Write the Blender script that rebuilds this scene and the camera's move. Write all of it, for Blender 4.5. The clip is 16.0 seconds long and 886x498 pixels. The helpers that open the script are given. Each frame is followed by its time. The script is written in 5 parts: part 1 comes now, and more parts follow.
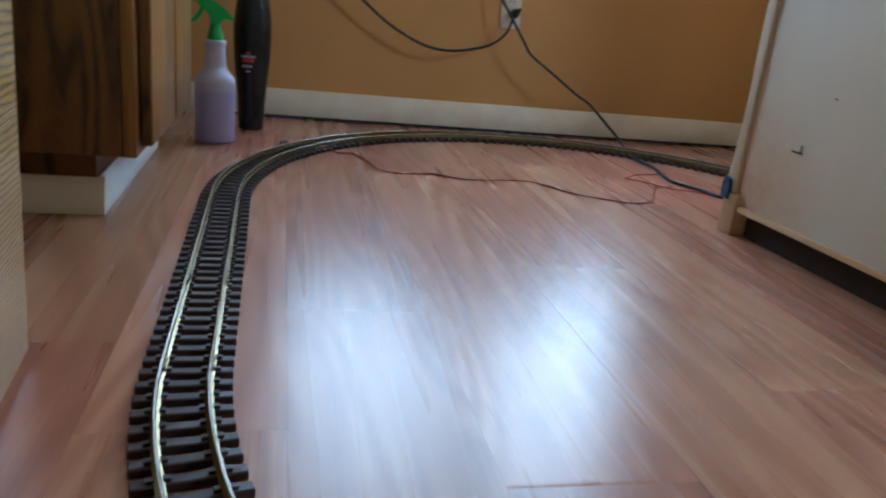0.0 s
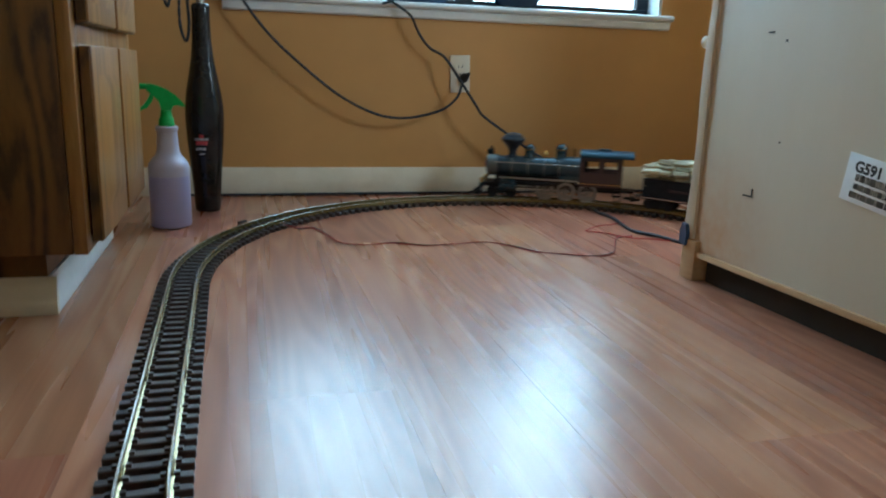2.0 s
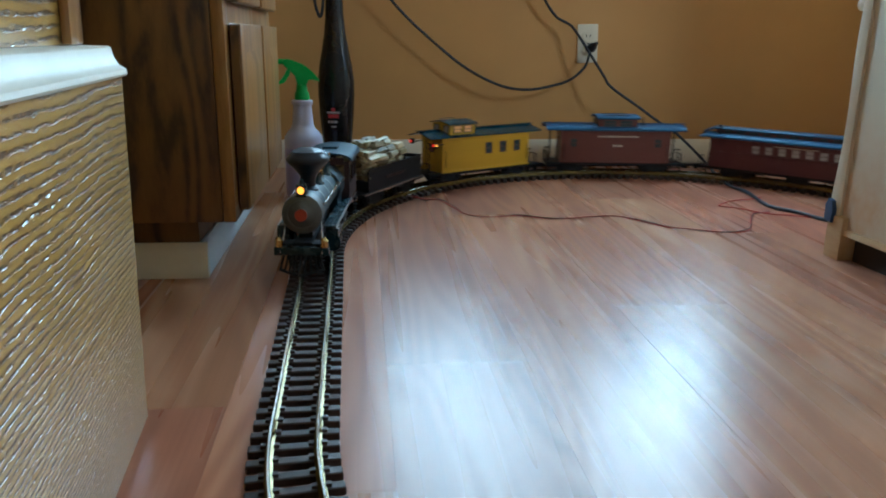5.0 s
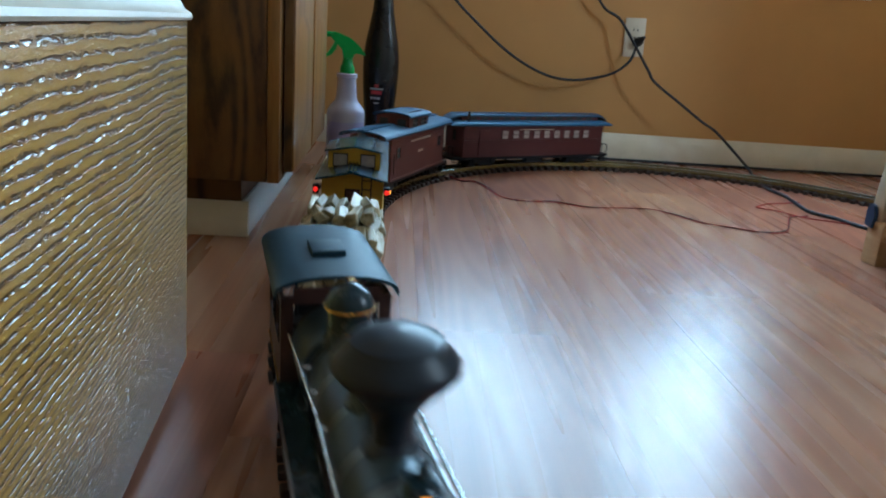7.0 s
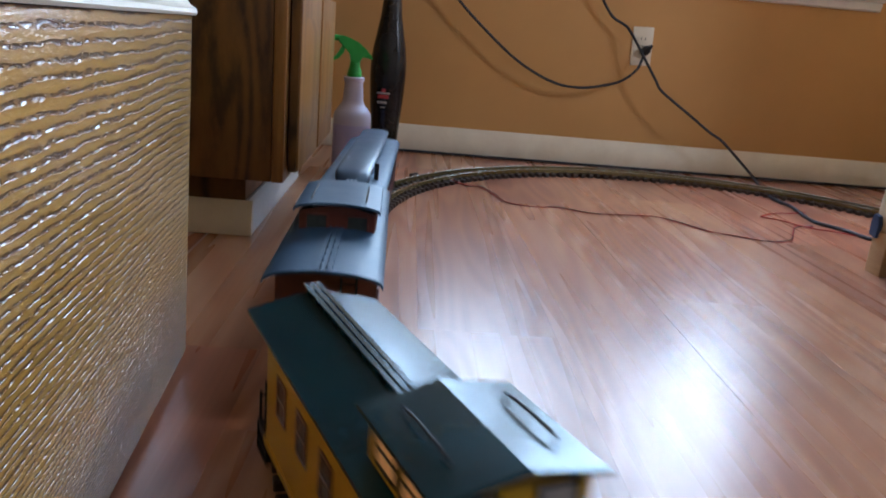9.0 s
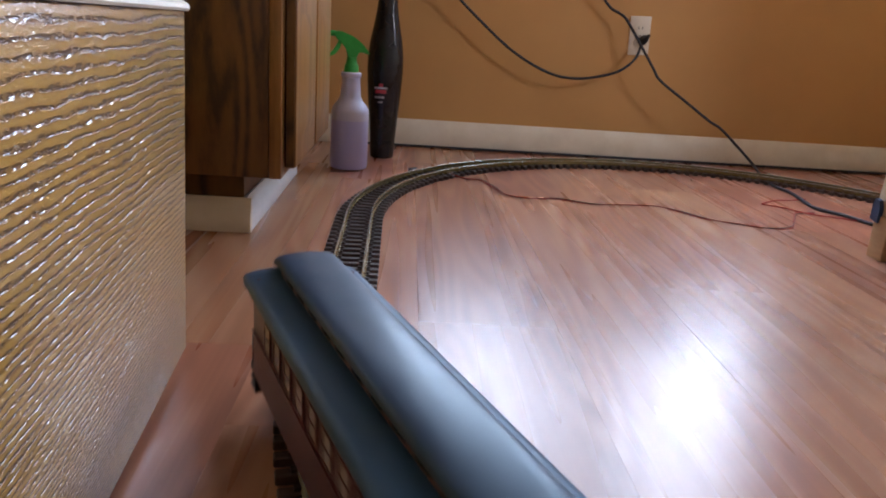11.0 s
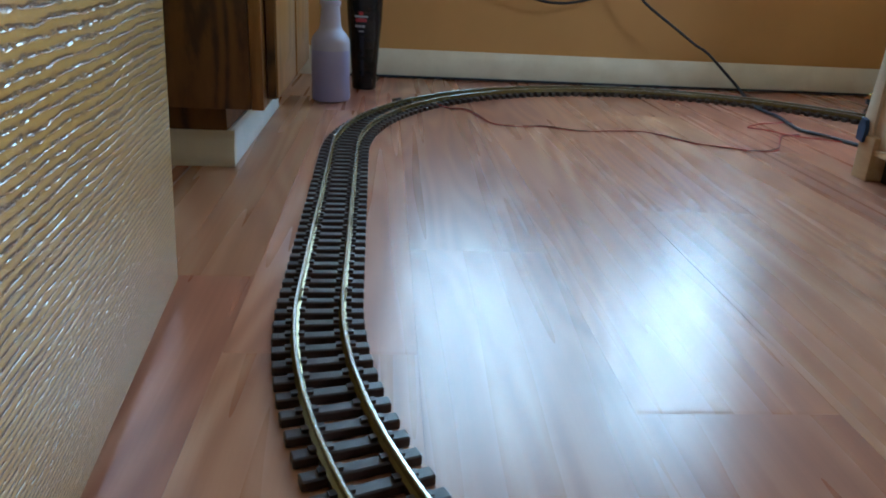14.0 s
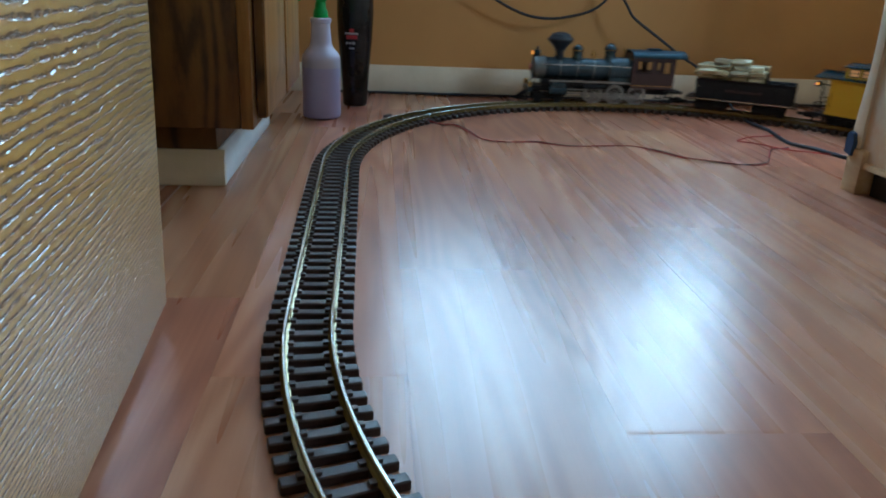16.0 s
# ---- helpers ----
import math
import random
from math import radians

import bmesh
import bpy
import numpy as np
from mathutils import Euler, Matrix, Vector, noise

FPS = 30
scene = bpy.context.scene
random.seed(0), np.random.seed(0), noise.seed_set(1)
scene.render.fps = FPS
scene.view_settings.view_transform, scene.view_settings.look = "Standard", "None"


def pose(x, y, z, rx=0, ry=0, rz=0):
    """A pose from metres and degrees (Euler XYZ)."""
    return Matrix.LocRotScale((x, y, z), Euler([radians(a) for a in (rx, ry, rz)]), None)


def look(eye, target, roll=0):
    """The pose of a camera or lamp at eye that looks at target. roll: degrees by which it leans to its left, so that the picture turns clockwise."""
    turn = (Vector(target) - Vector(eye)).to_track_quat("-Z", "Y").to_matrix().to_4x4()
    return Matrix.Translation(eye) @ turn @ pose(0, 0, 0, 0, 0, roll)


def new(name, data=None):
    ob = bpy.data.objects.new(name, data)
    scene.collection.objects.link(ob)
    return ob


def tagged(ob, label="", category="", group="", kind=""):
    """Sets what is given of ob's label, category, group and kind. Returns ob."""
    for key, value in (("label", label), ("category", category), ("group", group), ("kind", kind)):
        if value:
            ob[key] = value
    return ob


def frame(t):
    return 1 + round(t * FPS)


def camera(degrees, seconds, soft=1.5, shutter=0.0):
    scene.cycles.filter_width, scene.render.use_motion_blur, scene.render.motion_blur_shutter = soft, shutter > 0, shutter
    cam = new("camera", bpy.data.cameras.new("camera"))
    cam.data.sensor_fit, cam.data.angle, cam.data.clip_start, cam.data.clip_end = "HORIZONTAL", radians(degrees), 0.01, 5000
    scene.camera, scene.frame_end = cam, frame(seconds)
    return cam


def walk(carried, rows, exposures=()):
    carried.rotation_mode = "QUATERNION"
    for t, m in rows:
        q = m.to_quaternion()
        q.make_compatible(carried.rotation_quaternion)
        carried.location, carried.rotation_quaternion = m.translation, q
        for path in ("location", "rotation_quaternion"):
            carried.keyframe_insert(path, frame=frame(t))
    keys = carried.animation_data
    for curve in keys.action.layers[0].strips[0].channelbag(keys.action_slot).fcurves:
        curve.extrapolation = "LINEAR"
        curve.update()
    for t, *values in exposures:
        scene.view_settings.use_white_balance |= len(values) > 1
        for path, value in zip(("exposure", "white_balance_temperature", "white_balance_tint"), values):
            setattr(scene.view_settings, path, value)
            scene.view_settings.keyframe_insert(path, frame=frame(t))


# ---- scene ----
import itertools

cam = camera(61.0, 16.0, soft=1.9, shutter=0.6)
PATH = [
    (0, (0.281, -1.248, 0.39), (0.713, 0.604, -0.23), 6.0),
    (0.5, (0.29, -1.246, 0.394), (0.792, 0.605, -0.177), 3.6),
    (1, (0.295, -1.239, 0.404), (0.814, 0.627, -0.096), 4.6),
    (1.5, (0.295, -1.24, 0.404), (0.811, 0.63, -0.08), 4.9),
    (2, (0.298, -1.238, 0.408), (0.804, 0.64, -0.06), 1.9),
    (2.2, (0.287, -1.234, 0.407), (0.787, 0.648, -0.047), 0.5),
    (2.5, (0.272, -1.237, 0.415), (0.531, 0.685, -0.074), 1.3),
    (3, (0.282, -1.236, 0.419), (0.517, 0.689, -0.069), 2.1),
    (3.5, (0.274, -1.237, 0.417), (0.527, 0.692, -0.048), 2.8),
    (4, (0.268, -1.238, 0.414), (0.537, 0.691, -0.041), 1.5),
    (4.5, (0.267, -1.242, 0.405), (0.483, 0.678, -0.115), 0.6),
    (4.7, (0.272, -1.24, 0.411), (0.48, 0.676, -0.123), 0.5),
    (6.8, (0.253, -1.261, 0.382), (0.422, 0.65, -0.182), 4.6),
    (7, (0.254, -1.26, 0.381), (0.393, 0.653, -0.185), 4.3),
    (7.5, (0.256, -1.264, 0.375), (0.382, 0.652, -0.186), 3.5),
    (8, (0.253, -1.266, 0.374), (0.388, 0.661, -0.144), 4.5),
    (8.5, (0.267, -1.264, 0.376), (0.391, 0.649, -0.196), 4.0),
    (9, (0.263, -1.266, 0.372), (0.382, 0.655, -0.174), 5.1),
    (9.5, (0.262, -1.274, 0.368), (0.346, 0.657, -0.146), 4.3),
    (9.7, (0.268, -1.268, 0.372), (0.374, 0.654, -0.168), 3.6),
    (11.8, (0.266, -1.265, 0.361), (0.403, 0.646, -0.213), 4.9),
    (12, (0.265, -1.268, 0.358), (0.406, 0.625, -0.273), 5.7),
    (12.5, (0.264, -1.273, 0.346), (0.423, 0.586, -0.375), 4.7),
    (13, (0.263, -1.265, 0.353), (0.442, 0.586, -0.382), 2.1),
    (13.5, (0.259, -1.266, 0.356), (0.45, 0.594, -0.353), 2.2),
    (14, (0.26, -1.266, 0.356), (0.422, 0.594, -0.361), 3.0),
    (14.5, (0.266, -1.263, 0.355), (0.444, 0.599, -0.353), 3.3),
    (15, (0.268, -1.262, 0.358), (0.443, 0.587, -0.382), 2.7),
    (15.5, (0.267, -1.263, 0.357), (0.442, 0.601, -0.347), 2.7),
    (16, (0.265, -1.262, 0.363), (0.442, 0.609, -0.322), 2.6),
]
TINT = [(0.0, -0.34, 5300, 5), (1.0, -0.2, 5300, -6), (4.5, -0.2, 5300, -6), (7.0, -0.2, 5200, -3), (7.5, -0.2, 5350, 2), (8.4, -0.15, 5800, 14), (9.0, -0.12, 5900, 16), (9.6, -0.1, 6200, 25), (12.0, -0.1, 6300, 19), (12.6, -0.1, 5800, 9), (13.5, -0.27, 5300, 0), (14.4, -0.32, 5080, -4), (16.0, -0.35, 5080, -4)]
walk(cam, [(t, look(e, a, r)) for t, e, a, r in PATH], TINT)


# ---------- world and lights ----------
world = bpy.data.worlds.new("sky")
scene.world = world
world.use_nodes = True
wn = world.node_tree.nodes
sky = wn.new("ShaderNodeTexSky")
sky.sky_type = "NISHITA"
sky.sun_disc = False
sky.sun_elevation, sky.sun_rotation = radians(38), radians(200)
world.node_tree.links.new(sky.outputs[0], wn["Background"].inputs[0])
wn["Background"].inputs[1].default_value = 0.10


def area_lamp(name, m, size, size_y, power, color):
    lamp = bpy.data.lights.new(name, "AREA")
    lamp.shape, lamp.size, lamp.size_y, lamp.energy, lamp.color = "RECTANGLE", size, size_y, power, color
    ob = new(name, lamp)
    ob.matrix_world = m
    return ob


sun = bpy.data.lights.new("sun", "SUN")
sun.energy, sun.angle, sun.color = 0.8, radians(12), (1.0, 0.95, 0.88)
sun_ob = new("sun", sun)
sun_ob.matrix_world = look((0, 0, 5), (-1.6, 4.6, 0))
# daylight through the window over the track, and through the wide patio opening on the far side of the room
area_lamp("window_daylight", look((1.345, 1.235, 1.10), (1.2, -1.2, 0.35)), 0.46, 0.88, 14.3, (0.56, 0.79, 1.0))
area_lamp("window_daylight", look((0.655, 1.235, 1.10), (0.7, -1.2, 0.35)), 0.62, 0.92, 15.0, (0.56, 0.79, 1.0))
area_lamp("patio_daylight", look((3.30, -1.15, 1.80), (0.5, 0.2, 0.4)), 0.42, 0.5, 31.0, (0.90, 0.95, 1.0))


# ---------- materials ----------
def shader(name, rough=0.5, metal=0.0, color=(0.5, 0.5, 0.5), coat=0.0):
    mat = bpy.data.materials.new(name)
    mat.use_nodes = True
    nt = mat.node_tree
    b = nt.nodes["Principled BSDF"]
    b.inputs["Base Color"].default_value = (*color, 1)
    b.inputs["Roughness"].default_value = rough
    b.inputs["Metallic"].default_value = metal
    b.inputs["Coat Weight"].default_value = coat
    return mat, nt, b


def node(nt, kind, **inputs):
    n = nt.nodes.new(kind)
    for k, v in inputs.items():
        n.inputs[k.replace("_", " ")].default_value = v
    return n


def coords(nt, scale=(1, 1, 1), rot=(0, 0, 0)):
    tc = nt.nodes.new("ShaderNodeTexCoord")
    mp = nt.nodes.new("ShaderNodeMapping")
    mp.inputs["Scale"].default_value = scale
    mp.inputs["Rotation"].default_value = rot
    nt.links.new(tc.outputs["Object"], mp.inputs["Vector"])
    return mp


def ramp(nt, fac, stops):
    r = nt.nodes.new("ShaderNodeValToRGB")
    e = r.color_ramp.elements
    while len(e) < len(stops):
        e.new(0.5)
    for el, (p, c) in zip(e, stops):
        el.position, el.color = p, (*c, 1)
    nt.links.new(fac, r.inputs["Fac"])
    return r


def bump(nt, b, height, strength, distance):
    n = node(nt, "ShaderNodeBump", Strength=strength, Distance=distance)
    nt.links.new(height, n.inputs["Height"])
    nt.links.new(n.outputs["Normal"], b.inputs["Normal"])


def mottled(name, c1, c2, rough=0.5, metal=0.0, scale=40.0, fine=400.0, bump_mm=0.2, coat=0.0, r2=None):
    """Two-scale variation between two colours, with a fine relief."""
    mat, nt, b = shader(name, rough, metal, c1, coat)
    mp = coords(nt)
    n1 = node(nt, "ShaderNodeTexNoise", Scale=scale, Detail=5.0, Roughness=0.6)
    n2 = node(nt, "ShaderNodeTexNoise", Scale=fine, Detail=3.0)
    nt.links.new(mp.outputs[0], n1.inputs["Vector"])
    nt.links.new(mp.outputs[0], n2.inputs["Vector"])
    r = ramp(nt, n1.outputs["Fac"], [(0.3, c1), (0.7, c2)])
    nt.links.new(r.outputs["Color"], b.inputs["Base Color"])
    rr = nt.nodes.new("ShaderNodeMapRange")
    rr.inputs["To Min"].default_value = rough * 0.8
    rr.inputs["To Max"].default_value = r2 if r2 else min(1.0, rough * 1.25)
    nt.links.new(n1.outputs["Fac"], rr.inputs["Value"])
    nt.links.new(rr.outputs[0], b.inputs["Roughness"])
    if bump_mm:
        bump(nt, b, n2.outputs["Fac"], 0.35, bump_mm / 1000)
    return mat


def wood(name, dark, mid, light, grain=(60, 60, 2.5), rough=0.35, rings=7.0, relief=0.3, coat=0.2, vary=0.0, turn=(0, 0, 0), fat=0.5, fiber=0.3):
    """Oak-like board: long figure, rings and dark pores; grain gives the stretch on each axis."""
    mat, nt, b = shader(name, rough, 0.0, mid, coat)
    b.inputs["Coat Roughness"].default_value = 0.18
    tc = nt.nodes.new("ShaderNodeTexCoord")
    oi = nt.nodes.new("ShaderNodeObjectInfo")
    off = nt.nodes.new("ShaderNodeVectorMath")
    off.operation = "SCALE"
    comb = nt.nodes.new("ShaderNodeCombineXYZ")
    for i in range(3):
        nt.links.new(oi.outputs["Random"], comb.inputs[i])
    nt.links.new(comb.outputs[0], off.inputs[0])
    off.inputs["Scale"].default_value = 17.0
    add = nt.nodes.new("ShaderNodeVectorMath")
    nt.links.new(tc.outputs["Object"], add.inputs[0])
    nt.links.new(off.outputs[0], add.inputs[1])
    mp = nt.nodes.new("ShaderNodeMapping")
    mp.inputs["Scale"].default_value = grain
    mp.inputs["Rotation"].default_value = turn
    nt.links.new(add.outputs[0], mp.inputs["Vector"])
    big = node(nt, "ShaderNodeTexNoise", Scale=0.16, Detail=2.0, Distortion=0.6)
    nt.links.new(mp.outputs[0], big.inputs["Vector"])
    mul = nt.nodes.new("ShaderNodeMath")
    mul.operation = "MULTIPLY"
    mul.inputs[1].default_value = rings * 6.28
    nt.links.new(big.outputs["Fac"], mul.inputs[0])
    sine = nt.nodes.new("ShaderNodeMath")
    sine.operation = "SINE"
    nt.links.new(mul.outputs[0], sine.inputs[0])
    fib = node(nt, "ShaderNodeTexNoise", Scale=2.2, Detail=6.0, Roughness=0.7)
    nt.links.new(mp.outputs[0], fib.inputs["Vector"])
    a = nt.nodes.new("ShaderNodeMath")
    a.operation = "MULTIPLY_ADD"
    a.inputs[1].default_value = 0.16 * fat * 2
    a.inputs[2].default_value = 0.5
    nt.links.new(sine.outputs[0], a.inputs[0])
    s = nt.nodes.new("ShaderNodeMath")
    s.operation = "MULTIPLY_ADD"
    s.inputs[1].default_value = fiber * 3.0
    nt.links.new(fib.outputs["Fac"], s.inputs[0])
    sh = nt.nodes.new("ShaderNodeMath")
    sh.operation = "SUBTRACT"
    sh.inputs[1].default_value = fiber * 1.5
    nt.links.new(a.outputs[0], s.inputs[2])
    nt.links.new(s.outputs[0], sh.inputs[0])
    r = ramp(nt, sh.outputs[0], [(0.2, dark), (0.5, mid), (0.8, light)])
    out = r.outputs["Color"]
    if vary:
        hsv = nt.nodes.new("ShaderNodeHueSaturation")
        mr = nt.nodes.new("ShaderNodeMapRange")
        mr.inputs["To Min"].default_value, mr.inputs["To Max"].default_value = 1 - vary, 1 + vary
        nt.links.new(oi.outputs["Random"], mr.inputs["Value"])
        nt.links.new(mr.outputs[0], hsv.inputs["Value"])
        nt.links.new(out, hsv.inputs["Color"])
        out = hsv.outputs["Color"]
    nt.links.new(out, b.inputs["Base Color"])
    bump(nt, b, sh.outputs[0], relief, 0.0008)
    return mat


def laminate(name, dark, mid, light):
    """Laminate board with its own printed figure, fibre, streaks and tone."""
    mat, nt, b = shader(name, 0.27, 0.0, mid, 0.0)

    def op(kind, a, c=None, d=None):
        n = nt.nodes.new("ShaderNodeMath")
        n.operation = kind
        for i, v in enumerate((a, c, d)):
            if v is None:
                continue
            if isinstance(v, (int, float)):
                n.inputs[i].default_value = v
            else:
                nt.links.new(v, n.inputs[i])
        return n.outputs[0]

    def white(x, y, z):
        c = nt.nodes.new("ShaderNodeCombineXYZ")
        for i, v in enumerate((x, y, z)):
            nt.links.new(v, c.inputs[i])
        w = nt.nodes.new("ShaderNodeTexWhiteNoise")
        w.noise_dimensions = "3D"
        nt.links.new(c.outputs[0], w.inputs["Vector"])
        return w.outputs["Value"]

    def noise(x, y, z, detail, distortion=0.0, rough=0.5):
        c = nt.nodes.new("ShaderNodeCombineXYZ")
        for i, v in enumerate((x, y, z)):
            nt.links.new(v, c.inputs[i])
        n = node(nt, "ShaderNodeTexNoise", Scale=1.0, Detail=detail, Roughness=rough, Distortion=distortion)
        nt.links.new(c.outputs[0], n.inputs["Vector"])
        return n.outputs["Fac"]

    tc = nt.nodes.new("ShaderNodeTexCoord")
    oi = nt.nodes.new("ShaderNodeObjectInfo")
    sep = nt.nodes.new("ShaderNodeSeparateXYZ")
    nt.links.new(tc.outputs["Object"], sep.inputs[0])
    x, y = sep.outputs[0], sep.outputs[1]
    rnd_ = op("MULTIPLY", oi.outputs["Random"], 57.0)
    i = op("FLOOR", op("DIVIDE", x, 0.40))
    slip = white(i, rnd_, rnd_)
    j = op("FLOOR", op("DIVIDE", op("MULTIPLY_ADD", slip, 0.6, y), 40.0))
    stave = white(i, j, rnd_)
    shift = op("MULTIPLY", stave, 43.0)
    figure = noise(op("MULTIPLY_ADD", x, 7.0, shift), op("MULTIPLY_ADD", y, 0.95, shift), shift, 1.0)
    fibre = noise(op("MULTIPLY_ADD", x, 210.0, shift), op("MULTIPLY_ADD", y, 2.4, shift), shift, 4.0, 0.0, 0.65)
    rings = op("SINE", op("MULTIPLY", figure, 75.0))
    cloud = noise(op("MULTIPLY_ADD", x, 14.0, shift), op("MULTIPLY", y, 0.8), shift, 2.0)
    tone = op("MULTIPLY_ADD", rings, op("MULTIPLY_ADD", cloud, 0.24, -0.03), 0.5)
    tone = op("ADD", tone, op("MULTIPLY_ADD", fibre, 0.16, -0.08))
    tone = op("ADD", tone, op("MULTIPLY_ADD", stave, 0.12, -0.065))
    streak = noise(op("MULTIPLY_ADD", x, 48.0, shift), op("MULTIPLY_ADD", y, 0.55, shift), shift, 3.0)
    tone = op("ADD", tone, op("MULTIPLY_ADD", streak, 0.26, -0.13))
    tone = op("ADD", tone, op("MULTIPLY_ADD", cloud, 0.40, -0.20))
    r = ramp(nt, tone, [(0.18, dark), (0.5, mid), (0.82, light)])
    hsv = nt.nodes.new("ShaderNodeHueSaturation")
    nt.links.new(op("MULTIPLY_ADD", white(j, i, rnd_), 0.014, 0.492), hsv.inputs["Hue"])
    nt.links.new(op("MULTIPLY_ADD", oi.outputs["Random"], 0.24, 0.88), hsv.inputs["Value"])
    nt.links.new(r.outputs["Color"], hsv.inputs["Color"])
    nt.links.new(hsv.outputs["Color"], b.inputs["Base Color"])
    smear = noise(op("MULTIPLY", x, 30.0), op("MULTIPLY", y, 0.8), rnd_, 1.0)
    nt.links.new(op("MULTIPLY_ADD", smear, 0.02, 0.265), b.inputs["Roughness"])
    bump(nt, b, fibre, 0.02, 0.0003)
    return mat


def glow(name, color, strength):
    mat, nt, b = shader(name, 0.4, 0, color)
    b.inputs["Emission Color"].default_value = (*color, 1)
    b.inputs["Emission Strength"].default_value = strength
    return mat


M = {}
M["wall"] = mottled("orange_wall_paint", (0.51, 0.275, 0.086), (0.57, 0.31, 0.10), 0.55, scale=3.0, fine=220, bump_mm=0.5)
M["white_wall"] = mottled("cream_wall_paint", (0.62, 0.55, 0.44), (0.68, 0.6, 0.5), 0.6, scale=3.0, fine=220, bump_mm=0.4)
M["ceiling"] = mottled("white_ceiling_paint", (0.74, 0.73, 0.7), (0.8, 0.79, 0.76), 0.8, scale=4.0, fine=160, bump_mm=0.8)
M["trim"] = mottled("cream_white_trim_paint", (0.70, 0.63, 0.49), (0.80, 0.74, 0.60), 0.4, scale=14, fine=180, bump_mm=0.15)
M["sill"] = mottled("white_sill_paint", (0.70, 0.72, 0.72), (0.8, 0.81, 0.8), 0.4, scale=14, fine=180, bump_mm=0.15)
M["plank"] = laminate("pinkish_laminate", (0.18, 0.060, 0.030), (0.355, 0.148, 0.078), (0.49, 0.258, 0.152))
M["oak_dark"] = wood("dark_varnished_oak", (0.034, 0.012, 0.0022), (0.112, 0.045, 0.0070), (0.155, 0.066, 0.011), grain=(30, 30, 9.0), rough=0.38, rings=13.0, relief=0.2, coat=0.12, fat=0.8, fiber=0.30)
M["oak_door"] = wood("golden_oak", (0.13, 0.052, 0.010), (0.27, 0.125, 0.030), (0.36, 0.185, 0.052), grain=(40, 40, 3.0), rough=0.3, rings=6.0, relief=0.2, coat=0.4, fat=0.5)
M["plywood"] = wood("bleached_plywood", (0.52, 0.42, 0.29), (0.62, 0.53, 0.39), (0.68, 0.60, 0.47), grain=(16, 5, 1.0), rough=0.6, rings=2.0, relief=0.08, coat=0.0, fat=0.35, fiber=0.10)
M["plywood_stained"] = wood("stained_plywood", (0.52, 0.45, 0.33), (0.60, 0.53, 0.40), (0.66, 0.60, 0.48), grain=(16, 5, 1.0), rough=0.55, rings=2.0, relief=0.08, coat=0.0, fat=0.35, fiber=0.10)
nt = M["plywood_stained"].node_tree
b = nt.nodes["Principled BSDF"]
was = b.inputs["Base Color"].links[0].from_socket
mp = coords(nt, (3.0, 5.0, 5.0))
mp.inputs["Location"].default_value = (0.0, 0.35, -0.48)
gr = nt.nodes.new("ShaderNodeTexGradient")
gr.gradient_type = "SPHERICAL"
nt.links.new(mp.outputs[0], gr.inputs["Vector"])
nz = node(nt, "ShaderNodeTexNoise", Scale=22.0, Detail=5.0)
ml = nt.nodes.new("ShaderNodeMath")
ml.operation = "MULTIPLY"
nt.links.new(gr.outputs["Fac"], ml.inputs[0])
nt.links.new(nz.outputs["Fac"], ml.inputs[1])
mc = nt.nodes.new("ShaderNodeMix")
mc.data_type = "RGBA"
nt.links.new(ml.outputs[0], mc.inputs[0])
nt.links.new(was, mc.inputs[6])
mc.inputs[7].default_value = (0.50, 0.20, 0.04, 1)
nt.links.new(mc.outputs[2], b.inputs["Base Color"])
M["pine"] = wood("raw_pine", (0.40, 0.24, 0.11), (0.55, 0.36, 0.18), (0.64, 0.46, 0.27), grain=(30, 4, 30), rough=0.6, rings=3.0, relief=0.15, coat=0.0)
# near-black that puts the shade of gaps and undersides into the colour
M["gap_dark"] = mottled("dark_gap_shade", (0.02, 0.014, 0.01), (0.03, 0.022, 0.016), 0.8)
M["tie"] = mottled("dark_brown_tie_plastic", (0.024, 0.012, 0.009), (0.046, 0.024, 0.018), 0.36, scale=70, fine=900, bump_mm=0.4)
M["rail"] = mottled("worn_brass_rail", (0.68, 0.69, 0.63), (0.80, 0.81, 0.75), 0.26, metal=1.0, scale=25, fine=600, bump_mm=0.0, r2=0.28)
# running surface worn bright, web and foot brown with tarnish
nt = M["rail"].node_tree
b = nt.nodes["Principled BSDF"]
was = b.inputs["Base Color"].links[0].from_socket
ge = nt.nodes.new("ShaderNodeNewGeometry")
sp = nt.nodes.new("ShaderNodeSeparateXYZ")
nt.links.new(ge.outputs["Normal"], sp.inputs[0])
mr = nt.nodes.new("ShaderNodeMapRange")
mr.inputs["From Min"].default_value, mr.inputs["From Max"].default_value = 0.45, 0.75
po = nt.nodes.new("ShaderNodeSeparateXYZ")
nt.links.new(ge.outputs["Position"], po.inputs[0])
hi = nt.nodes.new("ShaderNodeMath")
hi.operation = "GREATER_THAN"
hi.inputs[1].default_value = 0.0175
nt.links.new(po.outputs[2], hi.inputs[0])
hm = nt.nodes.new("ShaderNodeMath")
hm.operation = "MULTIPLY"
nt.links.new(sp.outputs[2], hm.inputs[0])
nt.links.new(hi.outputs[0], hm.inputs[1])
nt.links.new(hm.outputs[0], mr.inputs["Value"])
mc = nt.nodes.new("ShaderNodeMix")
mc.data_type = "RGBA"
nt.links.new(mr.outputs[0], mc.inputs[0])
nt.links.new(was, mc.inputs[7])
mc.inputs[6].default_value = (0.20, 0.145, 0.045, 1)
nt.links.new(mc.outputs[2], b.inputs["Base Color"])
mt = nt.nodes.new("ShaderNodeMapRange")
mt.inputs["To Min"].default_value = 0.55
